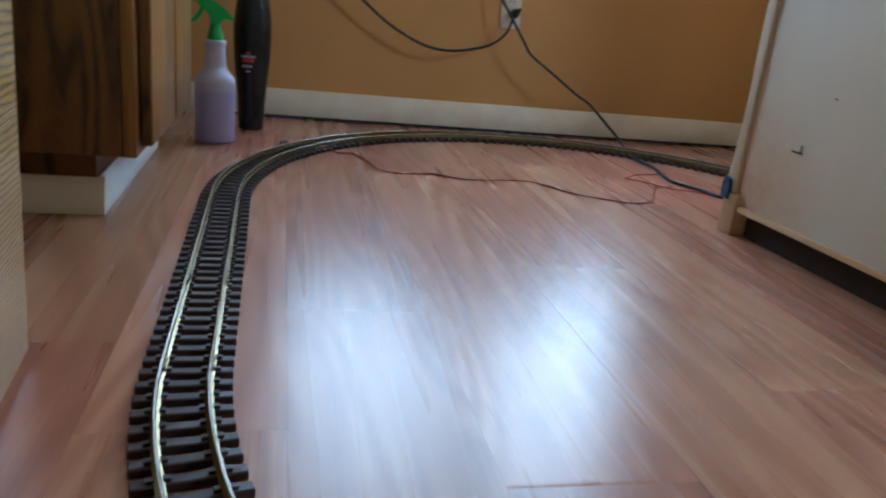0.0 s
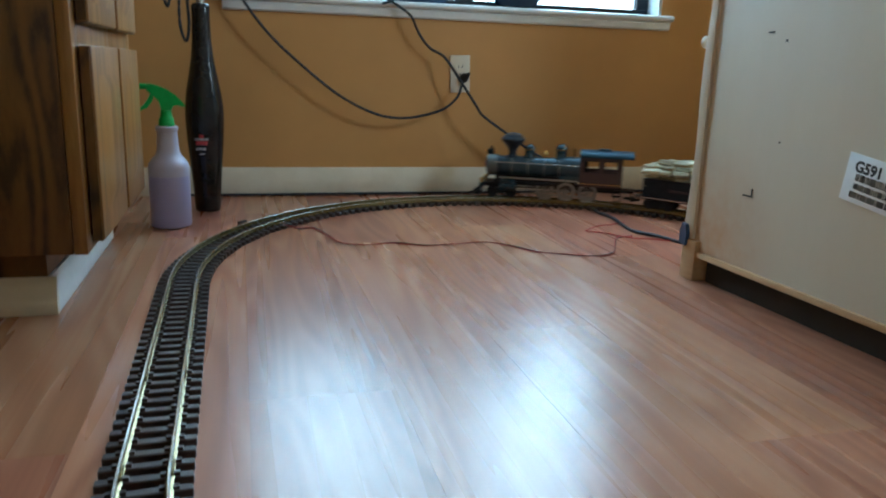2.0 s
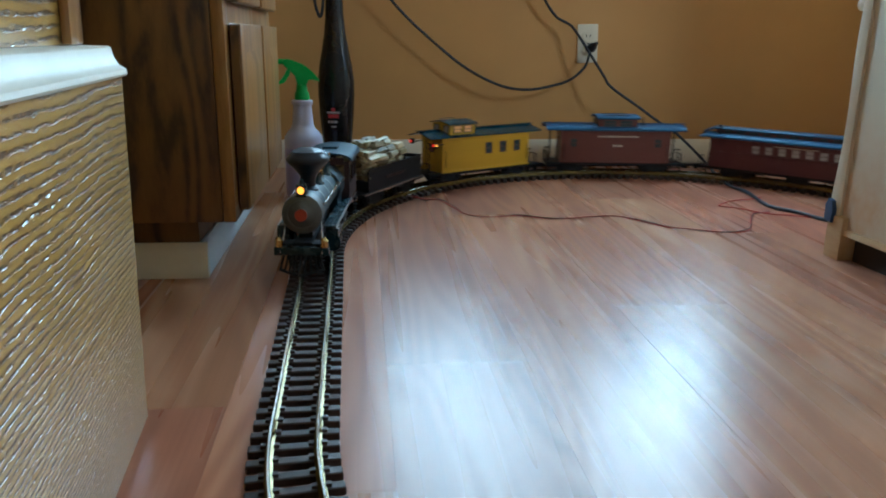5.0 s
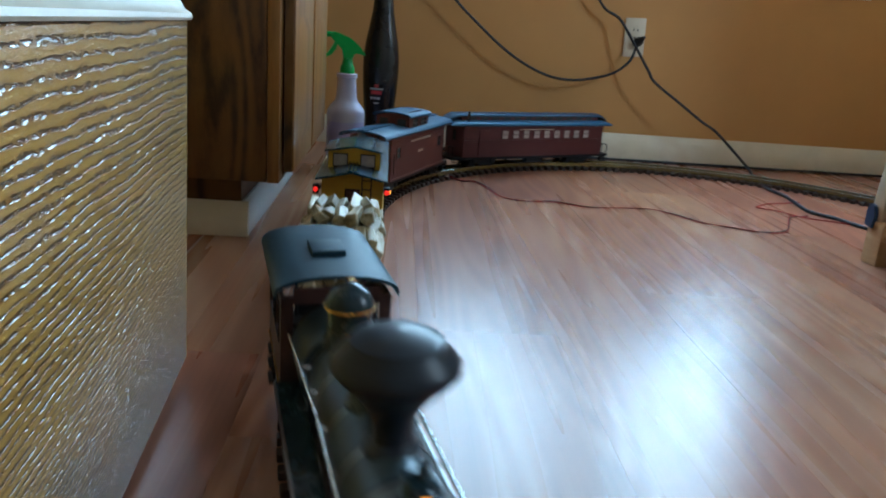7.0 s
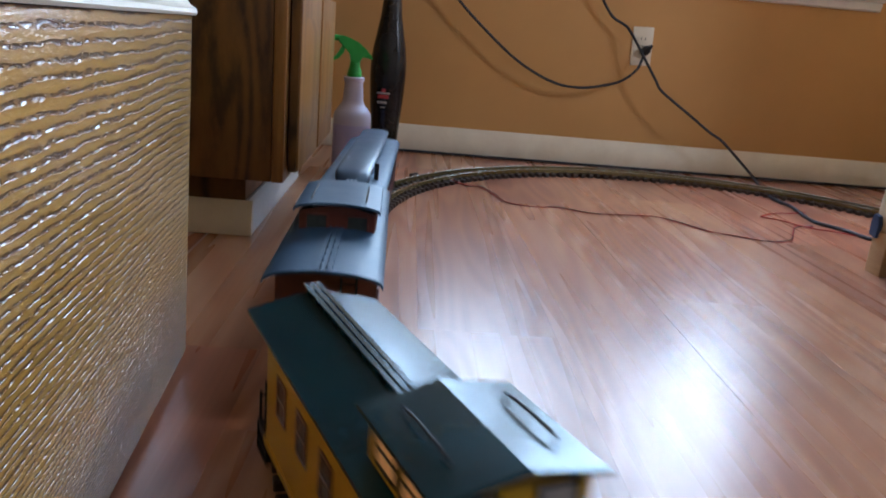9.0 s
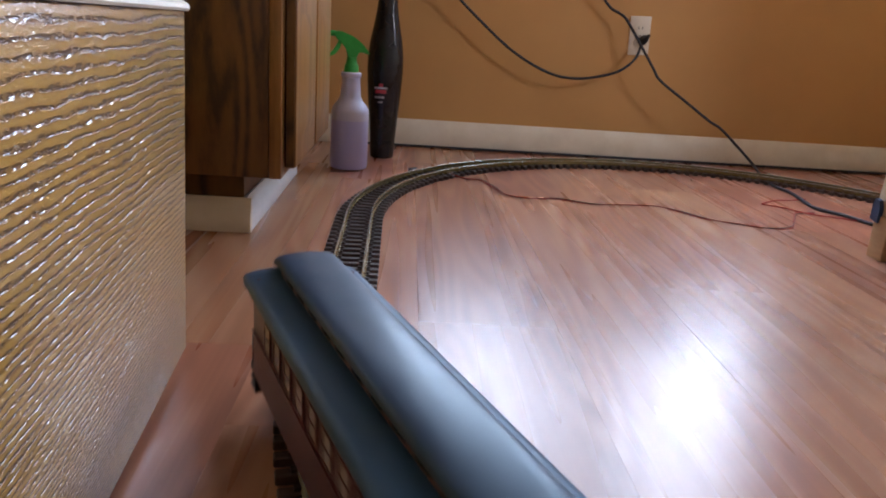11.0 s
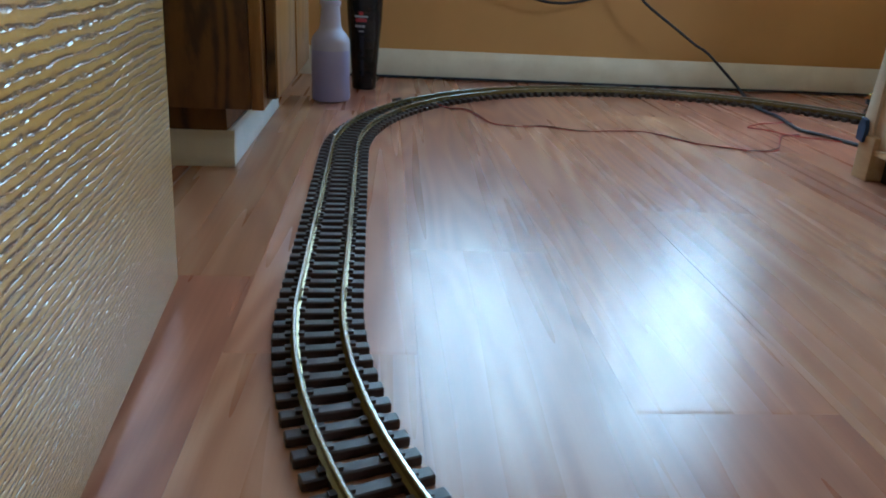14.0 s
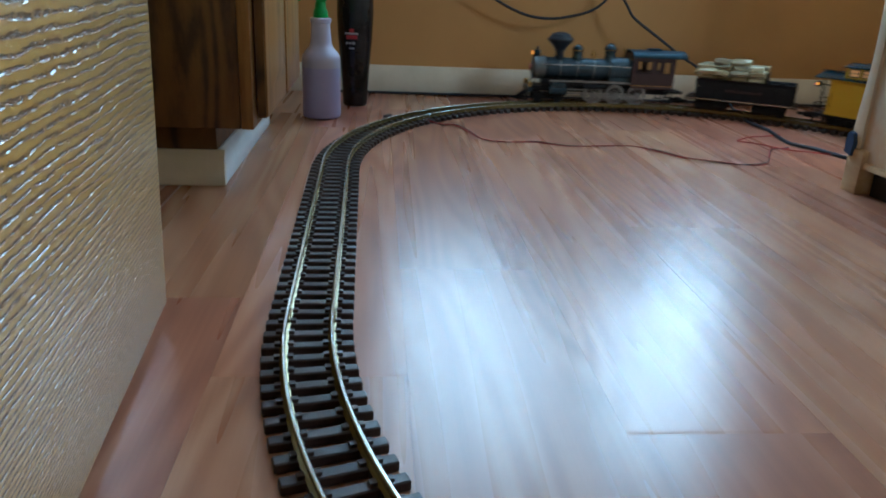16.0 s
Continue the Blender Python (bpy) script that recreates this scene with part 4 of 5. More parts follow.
for i, (mat_, off) in enumerate((("wire_red", 0.0), ("wire_black", 0.0026))):
    bm = B()
    pts = []
    for k, (x, y) in enumerate(WIRE):
        w = 0.0022 * math.sin(k * 2.1 + i * 3.14)
        pts.append((x + off, y + w + off, 0.0016 + 0.0012 * (1 + math.sin(k * 1.7 + i * 3.14))))
    pts[0] = (0.387 + off, 0.672, 0.010)
    tube(bm, smooth_line(pts, 10), 0.0011 if i else 0.0013, 6)
    solid("feeder_wire", bm, M[mat_], ("red" if i == 0 else "black") + " thin feeder wire lying on the floor", "wire", group="track feeder wires")
bm = B()
tube(bm, smooth_line([(1.33, 0.640, 0.002), (1.285, 0.618, 0.002), (1.231, 0.602, 0.002), (1.176, 0.556, 0.002), (1.170, 0.540, 0.002), (1.204, 0.515, 0.002), (1.251, 0.451, 0.002), (1.30, 0.43, 0.002), (1.36, 0.39, 0.002)], 10), 0.0015, 6)
solid("feeder_wire", bm, M["wire_red"], "red thin feeder wire looped on the floor", "wire", group="track feeder wires")
bm = B()
box(bm, -0.012, 0.012, -0.006, 0.006, 0.0, 0.013, 0.0015)
box(bm, -0.004, 0.004, -0.010, 0.010, 0.004, 0.010, 0.001)
solid("track_terminal_clip", bm, M["steel"], "small metal terminal clip on the rail", "clip", m=pose(0.385, 0.676, 0.0015, 0, 0, 50))
bm = B()
box(bm, -0.014, 0.014, -0.006, 0.006, 0.0, 0.016, 0.0015)
solid("track_terminal_clip", bm, M["tie"], "small dark terminal clip beside the outer rail", "clip", m=pose(0.290, 0.690, 0.0015, 0, 0, 58))

# ---------- things on the sill ----------
jug = thing("glazed_jug", pose(1.175, WALL_Y + 0.028, WZ0, 0, 0, 0), "dark blue glazed jug with two handles on the sill", "jug")
bm = B()
lathe(bm, [(0.048, 0.0), (0.066, 0.006), (0.084, 0.04), (0.082, 0.09), (0.06, 0.14), (0.035, 0.165), (0.04, 0.185)], seg=32, squash=(1, 0.55))
part("body", bm, M["vase"], jug)
for sx in (-1, 1):
    bm = B()
    tube(bm, smooth_line([(sx * 0.07, 0, 0.03), (sx * 0.098, 0, 0.05), (sx * 0.10, 0, 0.09), (sx * 0.07, 0, 0.12)]), 0.008)
    part("handle", bm, M["vase"], jug)
bm = B()
box(bm, 0.72, 0.935, WALL_Y + 0.004, WALL_Y + 0.07, WZ0, WZ0 + 0.16, 0.012)
solid("storage_bin", bm, M["blue"], "dark navy plastic bin standing on the window sill", "bin")

# ---------- the train ----------
RAIL = 0.0212
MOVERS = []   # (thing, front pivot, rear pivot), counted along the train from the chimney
WHEELS = []   # (axle part, place on its thing, radius)
RODS = []     # (rod part, place, crank radius, wheel radius)


def arc(w, z_edge, rise, n=12):
    """Points of a shallow arched roof line from +w to -w."""
    return [(w * math.cos(math.pi * i / n), z_edge + rise * math.sin(math.pi * i / n) ** 0.8) for i in range(n + 1)]


def arched_roof(name, x0, x1, w, z, rise, thick, material, parent, label=""):
    bm = B()
    top = arc(w, z + thick, rise)
    low = [(-y, zz) for y, zz in arc(w - 0.001, z, rise)]
    extrude_x(bm, top + low, x0, x1)
    return part(name, bm, material, parent, label)


def wheel_mesh(radius, width, spokes):
    bm = B()
    # flange and tread
    for r0, r1, y0, y1 in ((radius * 0.80, radius, -width / 2, width / 2), (radius * 0.80, radius * 1.12, -width / 2 - 0.0012, -width / 2)):
        n = 32
        rings = []
        for rr, yy in ((r0, y0), (r1, y0), (r1, y1), (r0, y1)):
            rings.append([bm.verts.new((rr * math.cos(2 * math.pi * i / n), yy, rr * math.sin(2 * math.pi * i / n))) for i in range(n)])
        for q in range(4):
            a, c = rings[q], rings[(q + 1) % 4]
            for i in range(n):
                j = (i + 1) % n
                bm.faces.new((a[i], a[j], c[j], c[i]))
    cyl(bm, (0, 0, 0), "y", radius * 0.22, width * 1.2, seg=16)
    if spokes:
        for k in range(spokes):
            box(bm, 0, radius * 0.84, -0.0013, 0.0013, -0.0010, 0.0010, m=Matrix.Rotation(2 * math.pi * k / spokes, 4, "Y"))
    else:
        cyl(bm, (0, 0, 0), "y", radius * 0.82, width * 0.5, seg=24)
    return mesh_of(bm, "wheel", M["wheel_steel"] if spokes else M["black"])


DRIVER = wheel_mesh(0.0265, 0.005, 12)
DRIVER_PLAIN = wheel_mesh(0.0150, 0.005, 0)


def axle(parent, x, radius, mesh, name):
    bm = B()
    cyl(bm, (0, 0, 0), "y", 0.0022, 0.048, seg=10)
    ax = part(name, bm, M["black"], parent)
    ax.location = (x, 0, radius)
    for sgn in (-1, 1):
        w = new("wheel", mesh)
        w.parent = ax
        w.matrix_basis = Matrix.Translation((0, sgn * 0.0235, 0)) @ (pose(0, 0, 0, 0, 0, 0 if sgn > 0 else 180))
        if mesh is DRIVER:
            tagged(w, "spoked driving wheel with a bright steel rim")
    WHEELS.append((ax, (x, 0, radius), radius))
    return ax


def truck(parent, x, half=0.030, w=0.030):
    """Two axles with their sprung side frames and bolster."""
    for dx in (-half, half):
        axle(parent, x + dx, 0.0150, DRIVER_PLAIN, "wheelset")
    for sgn in (-1, 1):
        bm = B()
        extrude_y(bm, [(x - half - 0.012, 0.010), (x - half + 0.010, 0.010), (x - 0.010, 0.004), (x + 0.010, 0.004), (x + half - 0.010, 0.010), (x + half + 0.012, 0.010), (x + half + 0.012, 0.022), (x + half - 0.006, 0.025), (x + 0.008, 0.027), (x - 0.008, 0.027), (x - half + 0.006, 0.025), (x - half - 0.012, 0.022)], sgn * w, sgn * (w + 0.006))
        fr = part("truck_frame", bm, M["black"], parent)
        for dx in (-half, half):
            bm = B()
            box(bm, x + dx - 0.006, x + dx + 0.006, sgn * (w + 0.0062) - 0.001, sgn * (w + 0.0062) + 0.0015 + 0.001, 0.009, 0.020, 0.001, seg=1)
            part("axle_box", bm, M["black"], fr)
    bm = B()
    box(bm, x - 0.009, x + 0.009, -0.036, 0.036, 0.018, 0.028, 0.001)
    part("bolster", bm, M["black"], parent)


def coupler(parent, x, way):
    bm = B()
    box(bm, min(x, x + way * 0.022), max(x, x + way * 0.022), -0.004, 0.004, 0.012, 0.020, 0.0015)
    box(bm, min(x + way * 0.018, x + way * 0.030), max(x + way * 0.018, x + way * 0.030), -0.009, 0.007, 0.008, 0.023, 0.003)
    part("coupler", bm, M["black"], parent)


# -- locomotive: x = 0 under the chimney, z = 0 on the rail head --
loco = thing("steam_locomotive", pose(0, 0, 0.0212), "toy steam locomotive, blue-grey boiler, black chimney and maroon cab", "locomotive", group="train")
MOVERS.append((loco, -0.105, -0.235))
BZ = 0.097
bm = B()
cyl(bm, (-0.050, 0, BZ), "x", 0.0305, 0.195, seg=40)
part("boiler", bm, M["iron"], loco, "blue-grey sheet iron boiler")
bm = B()
cyl(bm, (0.0585, 0, BZ), "x", 0.0335, 0.028, seg=40)
part("smokebox", bm, M["silver"], loco, "silver-grey smokebox")
bm = B()
cyl(bm, (-0.178, 0, BZ), "x", 0.0365, 0.062, seg=40)
box(bm, -0.209, -0.147, -0.030, 0.030, 0.058, BZ)
part("firebox", bm, M["iron"], loco)
for x in (0.040, 0.0, -0.05, -0.10, -0.146):
    bm = B()
    cyl(bm, (x, 0, BZ), "x", 0.0311, 0.003, seg=40)
    part("boiler_band", bm, M["wheel_steel"] if x < 0.03 else M["black"], loco)
bm = B()
lathe(bm, [(0.0338, 0.0), (0.0338, 0.004), (0.030, 0.0065), (0.024, 0.008), (0.0235, 0.0065), (0.013, 0.009), (0.010, 0.0125)], seg=40)
door = part("smokebox_door", bm, M["silver"], loco, "dished silver smokebox door")
door.matrix_basis = pose(0.0727, 0, BZ, 0, 90, 0)
bm = B()
cyl(bm, (0, 0, 0.0132), "z", 0.0105, 0.003, seg=24)
part("number_plate", bm, M["plate_red"], door, "round red plate")
# balloon chimney
bm = B()
lathe(bm, [(0.0165, 0.0), (0.0165, 0.003), (0.0118, 0.007), (0.0115, 0.016), (0.0145, 0.025), (0.0225, 0.035), (0.031, 0.043), (0.0350, 0.048), (0.0350, 0.0515), (0.0315, 0.056), (0.0260, 0.061), (0.0255, 0.063), (0.018, 0.0665), (0.008, 0.069), (0.001, 0.0695)], seg=36)
for v in bm.verts:
    v.co = Vector((v.co.x * 1.06, v.co.y * 1.06, v.co.z * 1.10))
ch = part("chimney", bm, M["gloss_black"], loco, "dark navy-black balloon chimney")
ch.location = (0.002, 0, BZ + 0.0265)
# headlamp on its bracket
bm = B()
box(bm, 0.056, 0.080, -0.009, 0.009, BZ + 0.030, BZ + 0.0325)
box(bm, 0.060, 0.066, -0.003, 0.003, BZ + 0.024, BZ + 0.031)
part("lamp_bracket", bm, M["black"], loco)
bm = B()
box(bm, 0.060, 0.078, -0.0085, 0.0085, BZ + 0.0327, BZ + 0.050, 0.002)
cyl(bm, (0.068, 0, BZ + 0.054), "z", 0.004, 0.010, r2=0.003, seg=14)
cyl(bm, (0.0795, 0, BZ + 0.0412), "x", 0.0082, 0.004, seg=20)
hl = part("headlamp", bm, M["teal"], loco, "boxy dark headlamp, lit amber")
bm = B()
cyl(bm, (0.0815, 0, BZ + 0.0412), "x", 0.0060, 0.002, seg=20)
part("lens", bm, M["warm_lit"], hl, "glowing amber lens")
# domes, bell, whistle
for x, r, h, mm in ((-0.052, 0.0155, 0.040, "teal"), (-0.150, 0.0175, 0.046, "teal")):
    bm = B()
    lathe(bm, [(r * 1.25, 0.0), (r * 1.05, 0.005), (r * 0.95, 0.009), (r * 0.95, h * 0.62), (r * 1.08, h * 0.66), (r * 1.05, h * 0.74), (r * 0.8, h * 0.9), (r * 0.4, h), (r * 0.12, h + 0.002)], seg=28)
    d = part("dome", bm, M[mm], loco, "dark teal dome with a moulded ring")
    d.location = (x, 0, BZ + 0.0275)
    bm = B()
    cyl(bm, (0, 0, h * 0.64), "z", r * 1.12, 0.0022, seg=28)
    part("dome_ring", bm, M["brass"], d)
bm = B()
lathe(bm, [(0.0085, 0.0), (0.008, 0.004), (0.005, 0.010), (0.002, 0.013)], seg=18)
bell = part("bell", bm, M["brass"], loco, "brass bell in a yoke")
bell.location = (-0.100, 0, BZ + 0.038)
bm = B()
for s in (-1, 1):
    box(bm, -0.1015, -0.0985, s * 0.010 - 0.001, s * 0.010 + 0.001, BZ + 0.026, BZ + 0.054)
box(bm, -0.1015, -0.0985, -0.011, 0.011, BZ + 0.0515, BZ + 0.0545)
part("bell_yoke", bm, M["brass"], loco)
bm = B()
cyl(bm, (-0.190, 0.008, BZ + 0.046), "z", 0.0028, 0.022, seg=10)
cyl(bm, (-0.190, 0.008, BZ + 0.060), "z", 0.004, 0.008, seg=10)
part("whistle", bm, M["brass"], loco)
# running boards, their bright edges, handrails
for s in (-1, 1):
    bm = B()
    box(bm, -0.205, 0.035, min(s * 0.030, s * 0.050), max(s * 0.030, s * 0.050), 0.063, 0.0665)
    rb_ = part("running_board", bm, M["teal"], loco)
    bm = B()
    box(bm, -0.205, 0.035, s * 0.0508 - 0.0009, s * 0.0508 + 0.0009, 0.0625, 0.0675)
    part("edge_strip", bm, M["wheel_steel"], rb_, "dull metal edge strip")
    bm = B()
    tube(bm, [Vector((0.055, s * 0.034, BZ + 0.012)), Vector((-0.06, s * 0.034, BZ + 0.013)), Vector((-0.205, s * 0.040, BZ + 0.013))], 0.0013, 8)
    for x in (0.05, 0.0, -0.05, -0.10, -0.14):
        cyl(bm, (x, s * 0.0325, BZ + 0.0125), "y", 0.0016, 0.006, seg=8)
    part("handrail", bm, M["steel"], loco, "thin bright steel handrail")
    bm = B()
    tube(bm, [Vector((0.050, s * 0.026, BZ + 0.010)), Vector((0.082, s * 0.034, 0.048)), Vector((0.098, s * 0.035, 0.034))], 0.0014, 8)
    part("brace_rod", bm, M["steel"], loco)
    # cylinder, crosshead guide, rods
    bm = B()
    cyl(bm, (0.008, s * 0.043, 0.036), "x", 0.0135, 0.046, seg=28)
    cyl(bm, (0.032, s * 0.043, 0.036), "x", 0.0150, 0.004, seg=28)
    cyl(bm, (-0.016, s * 0.043, 0.036), "x", 0.0150, 0.004, seg=28)
    box(bm, -0.014, 0.030, s * 0.043 - 0.011, s * 0.043 + 0.011, 0.044, 0.061, 0.002)
    part("cylinder", bm, M["teal"], loco, "dark teal steam cylinder with valve chest")
    bm = B()
    box(bm, -0.075, -0.018, s * 0.046 - 0.0016, s * 0.046 + 0.0016, 0.0395, 0.0425)
    box(bm, -0.075, -0.018, s * 0.046 - 0.0016, s * 0.046 + 0.0016, 0.0285, 0.0315)
    part("guide_bar", bm, M["wheel_steel"], loco)
    bm = B()
    box(bm, -0.066, 0.066, -0.0014, 0.0014, -0.0026, 0.0026, 0.001)
    for x in (-0.065, 0.0, 0.065):
        cyl(bm, (x, 0, 0), "y", 0.0045, 0.0036, seg=14)
    rod = part("coupling_rod", bm, M["wheel_steel"], loco, "dull steel coupling rod")
    RODS.append((rod, (-0.170, s * 0.0325, 0.0265), 0.0105, 0.0265, 0.0 if s > 0 else math.pi / 2))
    # air tank under the board
    bm = B()
    cyl(bm, (-0.10, s * 0.044, 0.052), "x", 0.0075, 0.062, seg=18)
    part("air_tank", bm, M["black"], loco)
# frame, pilot beam, pilot, front truck
bm = B()
box(bm, -0.335, 0.085, -0.0165, 0.0165, 0.030, 0.050, 0.001)
box(bm, -0.20, 0.05, -0.012, 0.012, 0.050, 0.070)
part("main_frame", bm, M["black"], loco)
bm = B()
box(bm, 0.084, 0.096, -0.046, 0.046, 0.030, 0.044, 0.0015)
part("buffer_beam", bm, M["teal"], loco)
bm = B()
box(bm, 0.055, 0.085, -0.040, 0.040, 0.0445, 0.0475, 0.001)
part("front_deck", bm, M["black"], loco)
for k in range(9):
    y = -0.036 + 0.009 * k
    tip = 0.130 - 0.034 * abs(y) / 0.036
    bm = B()
    tube(bm, [Vector((0.094, y * 0.8, 0.032)), Vector((tip, y * 1.02, 0.005))], 0.0021, 6)
    part("pilot_bar", bm, M["black"], loco)
bm = B()
tube(bm, [Vector((0.096, -0.037, 0.006)), Vector((0.130, 0.0, 0.005)), Vector((0.096, 0.037, 0.006))], 0.0026, 6)
part("pilot_rim", bm, M["black"], loco)
for s in (-1, 1):
    bm = B()
    lathe(bm, [(0.0065, 0.0), (0.0065, 0.012), (0.003, 0.016)], seg=14)
    f = part("marker_post", bm, M["brass"], loco)
    f.location = (0.090, s * 0.038, 0.044)
axle(loco, 0.060, 0.0150, DRIVER_PLAIN, "wheelset")
axle(loco, 0.000, 0.0150, DRIVER_PLAIN, "wheelset")
bm = B()
box(bm, -0.012, 0.072, -0.0185, 0.0185, 0.014, 0.024, 0.002)
part("front_truck_frame", bm, M["black"], loco)
for x in (-0.105, -0.170, -0.235):
    axle(loco, x, 0.0265, DRIVER, "driving_wheelset")
# cab
CX0, CX1, CW = -0.335, -0.209, 0.046
for s in (-1, 1):
    bm = B()
    for a in ((CX0, CX1, 0.050, 0.095), (CX0, CX0 + 0.014, 0.095, 0.137), (CX1 - 0.014, CX1, 0.095, 0.137), (-0.280, -0.266, 0.095, 0.137), (CX0, CX1, 0.128, 0.139)):
        box(bm, a[0], a[1], min(s * CW, s * (CW - 0.003)), max(s * CW, s * (CW - 0.003)), a[2], a[3])
    side = part("cab_side", bm, M["cab_red"], loco, "dark maroon cab side with two windows")
    for xa, xb in ((CX0 + 0.012, -0.280), (-0.266, CX1 - 0.012)):
        bm = B()
        t_ = 0.0016
        for a in ((xa, xb, 0.0945, 0.0945 + t_), (xa, xb, 0.1275, 0.1275 + t_), (xa, xa + t_, 0.0945, 0.129), (xb - t_, xb, 0.0945, 0.129)):
            box(bm, a[0], a[1], s * (CW + 0.0004) - 0.0006, s * (CW + 0.0004) + 0.0006, a[2], a[3])
        part("window_frame", bm, M["black"], side)
    bm = B()
    box(bm, CX0, CX1, s * (CW + 0.0005) - 0.0007, s * (CW + 0.0005) + 0.0007, 0.058, 0.0598)
    part("stripe", bm, M["brass"], side)
    bm = B()
    for z in (0.010, 0.026, 0.042):
        box(bm, CX0 - 0.002, CX0 + 0.022, s * (CW - 0.002) - 0.004, s * (CW - 0.002) + 0.004, z, z + 0.0025)
    box(bm, CX0 + 0.000, CX0 + 0.002, s * (CW - 0.003) - 0.0012, s * (CW - 0.003) + 0.0012, 0.010, 0.050)
    box(bm, CX0 + 0.019, CX0 + 0.021, s * (CW - 0.003) - 0.0012, s * (CW - 0.003) + 0.0012, 0.010, 0.050)
    part("cab_step", bm, M["black"], loco)
bm = B()
box(bm, CX1 - 0.003, CX1, -CW + 0.003, CW - 0.003, 0.060, 0.100)
box(bm, CX1 - 0.003, CX1, -CW + 0.003, -0.036, 0.100, 0.140)
box(bm, CX1 - 0.003, CX1, 0.036, CW - 0.003, 0.100, 0.140)
box(bm, CX1 - 0.003, CX1, -0.036, 0.036, 0.133, 0.147)
part("cab_front", bm, M["cab_red"], loco)
bm = B()
box(bm, CX0, CX1, -0.040, 0.040, 0.050, 0.056)
part("cab_floor", bm, M["black"], loco)
bm = B()
cyl(bm, (-0.222, 0, 0.098), "x", 0.030, 0.020, seg=30)
part("backhead", bm, M["black"], loco)
roof = arched_roof("cab_roof", -0.368, -0.206, 0.0525, 0.138, 0.017, 0.003, M["cab_roof"], loco, "slate grey-blue arched cab roof")
bm = B()
box(bm, -0.300, -0.262, -0.015, 0.015, 0.1575, 0.1625, 0.001)
part("roof_hatch", bm, M["cab_roof"], roof)
coupler(loco, -0.345, -1)
bm = B()
box(bm, -0.372, -0.335, -0.030, 0.030, 0.036, 0.042)
part("drawbar_deck", bm, M["black"], loco)

# -- tender --
tender = thing("tender", pose(0, 0, 0.0212), "black toy tender loaded with pale split firewood", "tender", group="train")
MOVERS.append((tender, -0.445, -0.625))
bm = B()
box(bm, -0.690, -0.385, -0.047, 0.047, 0.030, 0.037, 0.001)
part("deck", bm, M["black"], tender)
for s in (-1, 1):
    bm = B()
    box(bm, -0.690, -0.385, s * 0.0478 - 0.0008, s * 0.0478 + 0.0008, 0.033, 0.0355)
    part("deck_edge", bm, M["steel"], tender, "thin silver line along the deck")
    bm = B()
    box(bm, -0.675, -0.410, min(s * 0.041, s * 0.044), max(s * 0.041, s * 0.044), 0.037, 0.083)
    side = part("tank_side", bm, M["black"], tender)
    bm = B()
    extrude_x(bm, [(s * 0.044, 0.083), (s * 0.048, 0.092), (s * 0.046, 0.092), (s * 0.041, 0.083)], -0.675, -0.410)
    part("flared_rim", bm, M["black"], tender)
    bm = B()
    for i in range(11):
        x = -0.500 - 0.009 * i
        box(bm, x, x + 0.006, s * 0.0443 - 0.0005, s * 0.0443 + 0.0005, 0.058, 0.065)
    part("lettering", bm, M["cab_red"], side, "faded lettering bars", False)
bm = B()
box(bm, -0.678, -0.674, -0.044, 0.044, 0.037, 0.092)
box(bm, -0.600, -0.597, -0.041, 0.041, 0.083, 0.118)
box(bm, -0.674, -0.600, -0.041, 0.041, 0.080, 0.084)
part("tank_back", bm, M["black"], tender)
bm = B()
box(bm, -0.674, -0.412, -0.041, 0.041, 0.037, 0.062)
part("tank", bm, M["black"], tender)
bm = B()
cyl(bm, (-0.64, 0, 0.088), "z", 0.010, 0.010, seg=18)
part("water_hatch", bm, M["black"], tender)
truck(tender, -0.455)
truck(tender, -0.615)
coupler(tender, -0.690, -1)
coupler(tender, -0.385, 1)


def split_log(length, w, seed):
    rl = random.Random(seed)
    bm2 = B()
    n = rl.choice((4, 5, 5, 6))
    pts = [(w * (0.75 + 0.5 * rl.random()) * math.cos(2 * math.pi * i / n), w * (0.6 + 0.5 * rl.random()) * math.sin(2 * math.pi * i / n)) for i in range(n)]
    extrude_x(bm2, pts, -length / 2, length / 2)
    for v in bm2.verts:
        v.co += Vector((rl.uniform(-0.25, 0.25), rl.uniform(-0.12, 0.12), rl.uniform(-0.12, 0.12))) * w
    bmesh.ops.bevel(bm2, geom=bm2.edges[:], offset=w * 0.12, segments=1, affect="EDGES")
    return mesh_of(bm2, "log", M["log"], False)


LOGS = [split_log(0.038 + 0.006 * (i % 3), 0.0098, 30 + i) for i in range(7)]
rl = random.Random(11)
for xc, layers in ((-0.431, 5), (-0.476, 6), (-0.521, 6), (-0.566, 5)):
    for layer in range(layers):
        n = (6, 6, 6, 7, 6, 5)[layer]
        for i in range(n):
            ob = new("log", LOGS[rl.randrange(7)])
            ob.parent = tender
            y = (i - (n - 1) / 2) * (0.0118 if layer < 2 else 0.0146) + rl.uniform(-0.002, 0.002)
            ob.matrix_basis = Matrix.Translation((xc + rl.uniform(-0.006, 0.006), y, 0.070 + layer * 0.0138 + rl.uniform(-0.001, 0.001))) @ Matrix.Rotation(rl.uniform(-0.22, 0.22), 4, "Z") @ Matrix.Rotation(rl.uniform(-0.10, 0.10), 4, "Y") @ Matrix.Rotation(rl.uniform(0, 6.28), 4, "X")


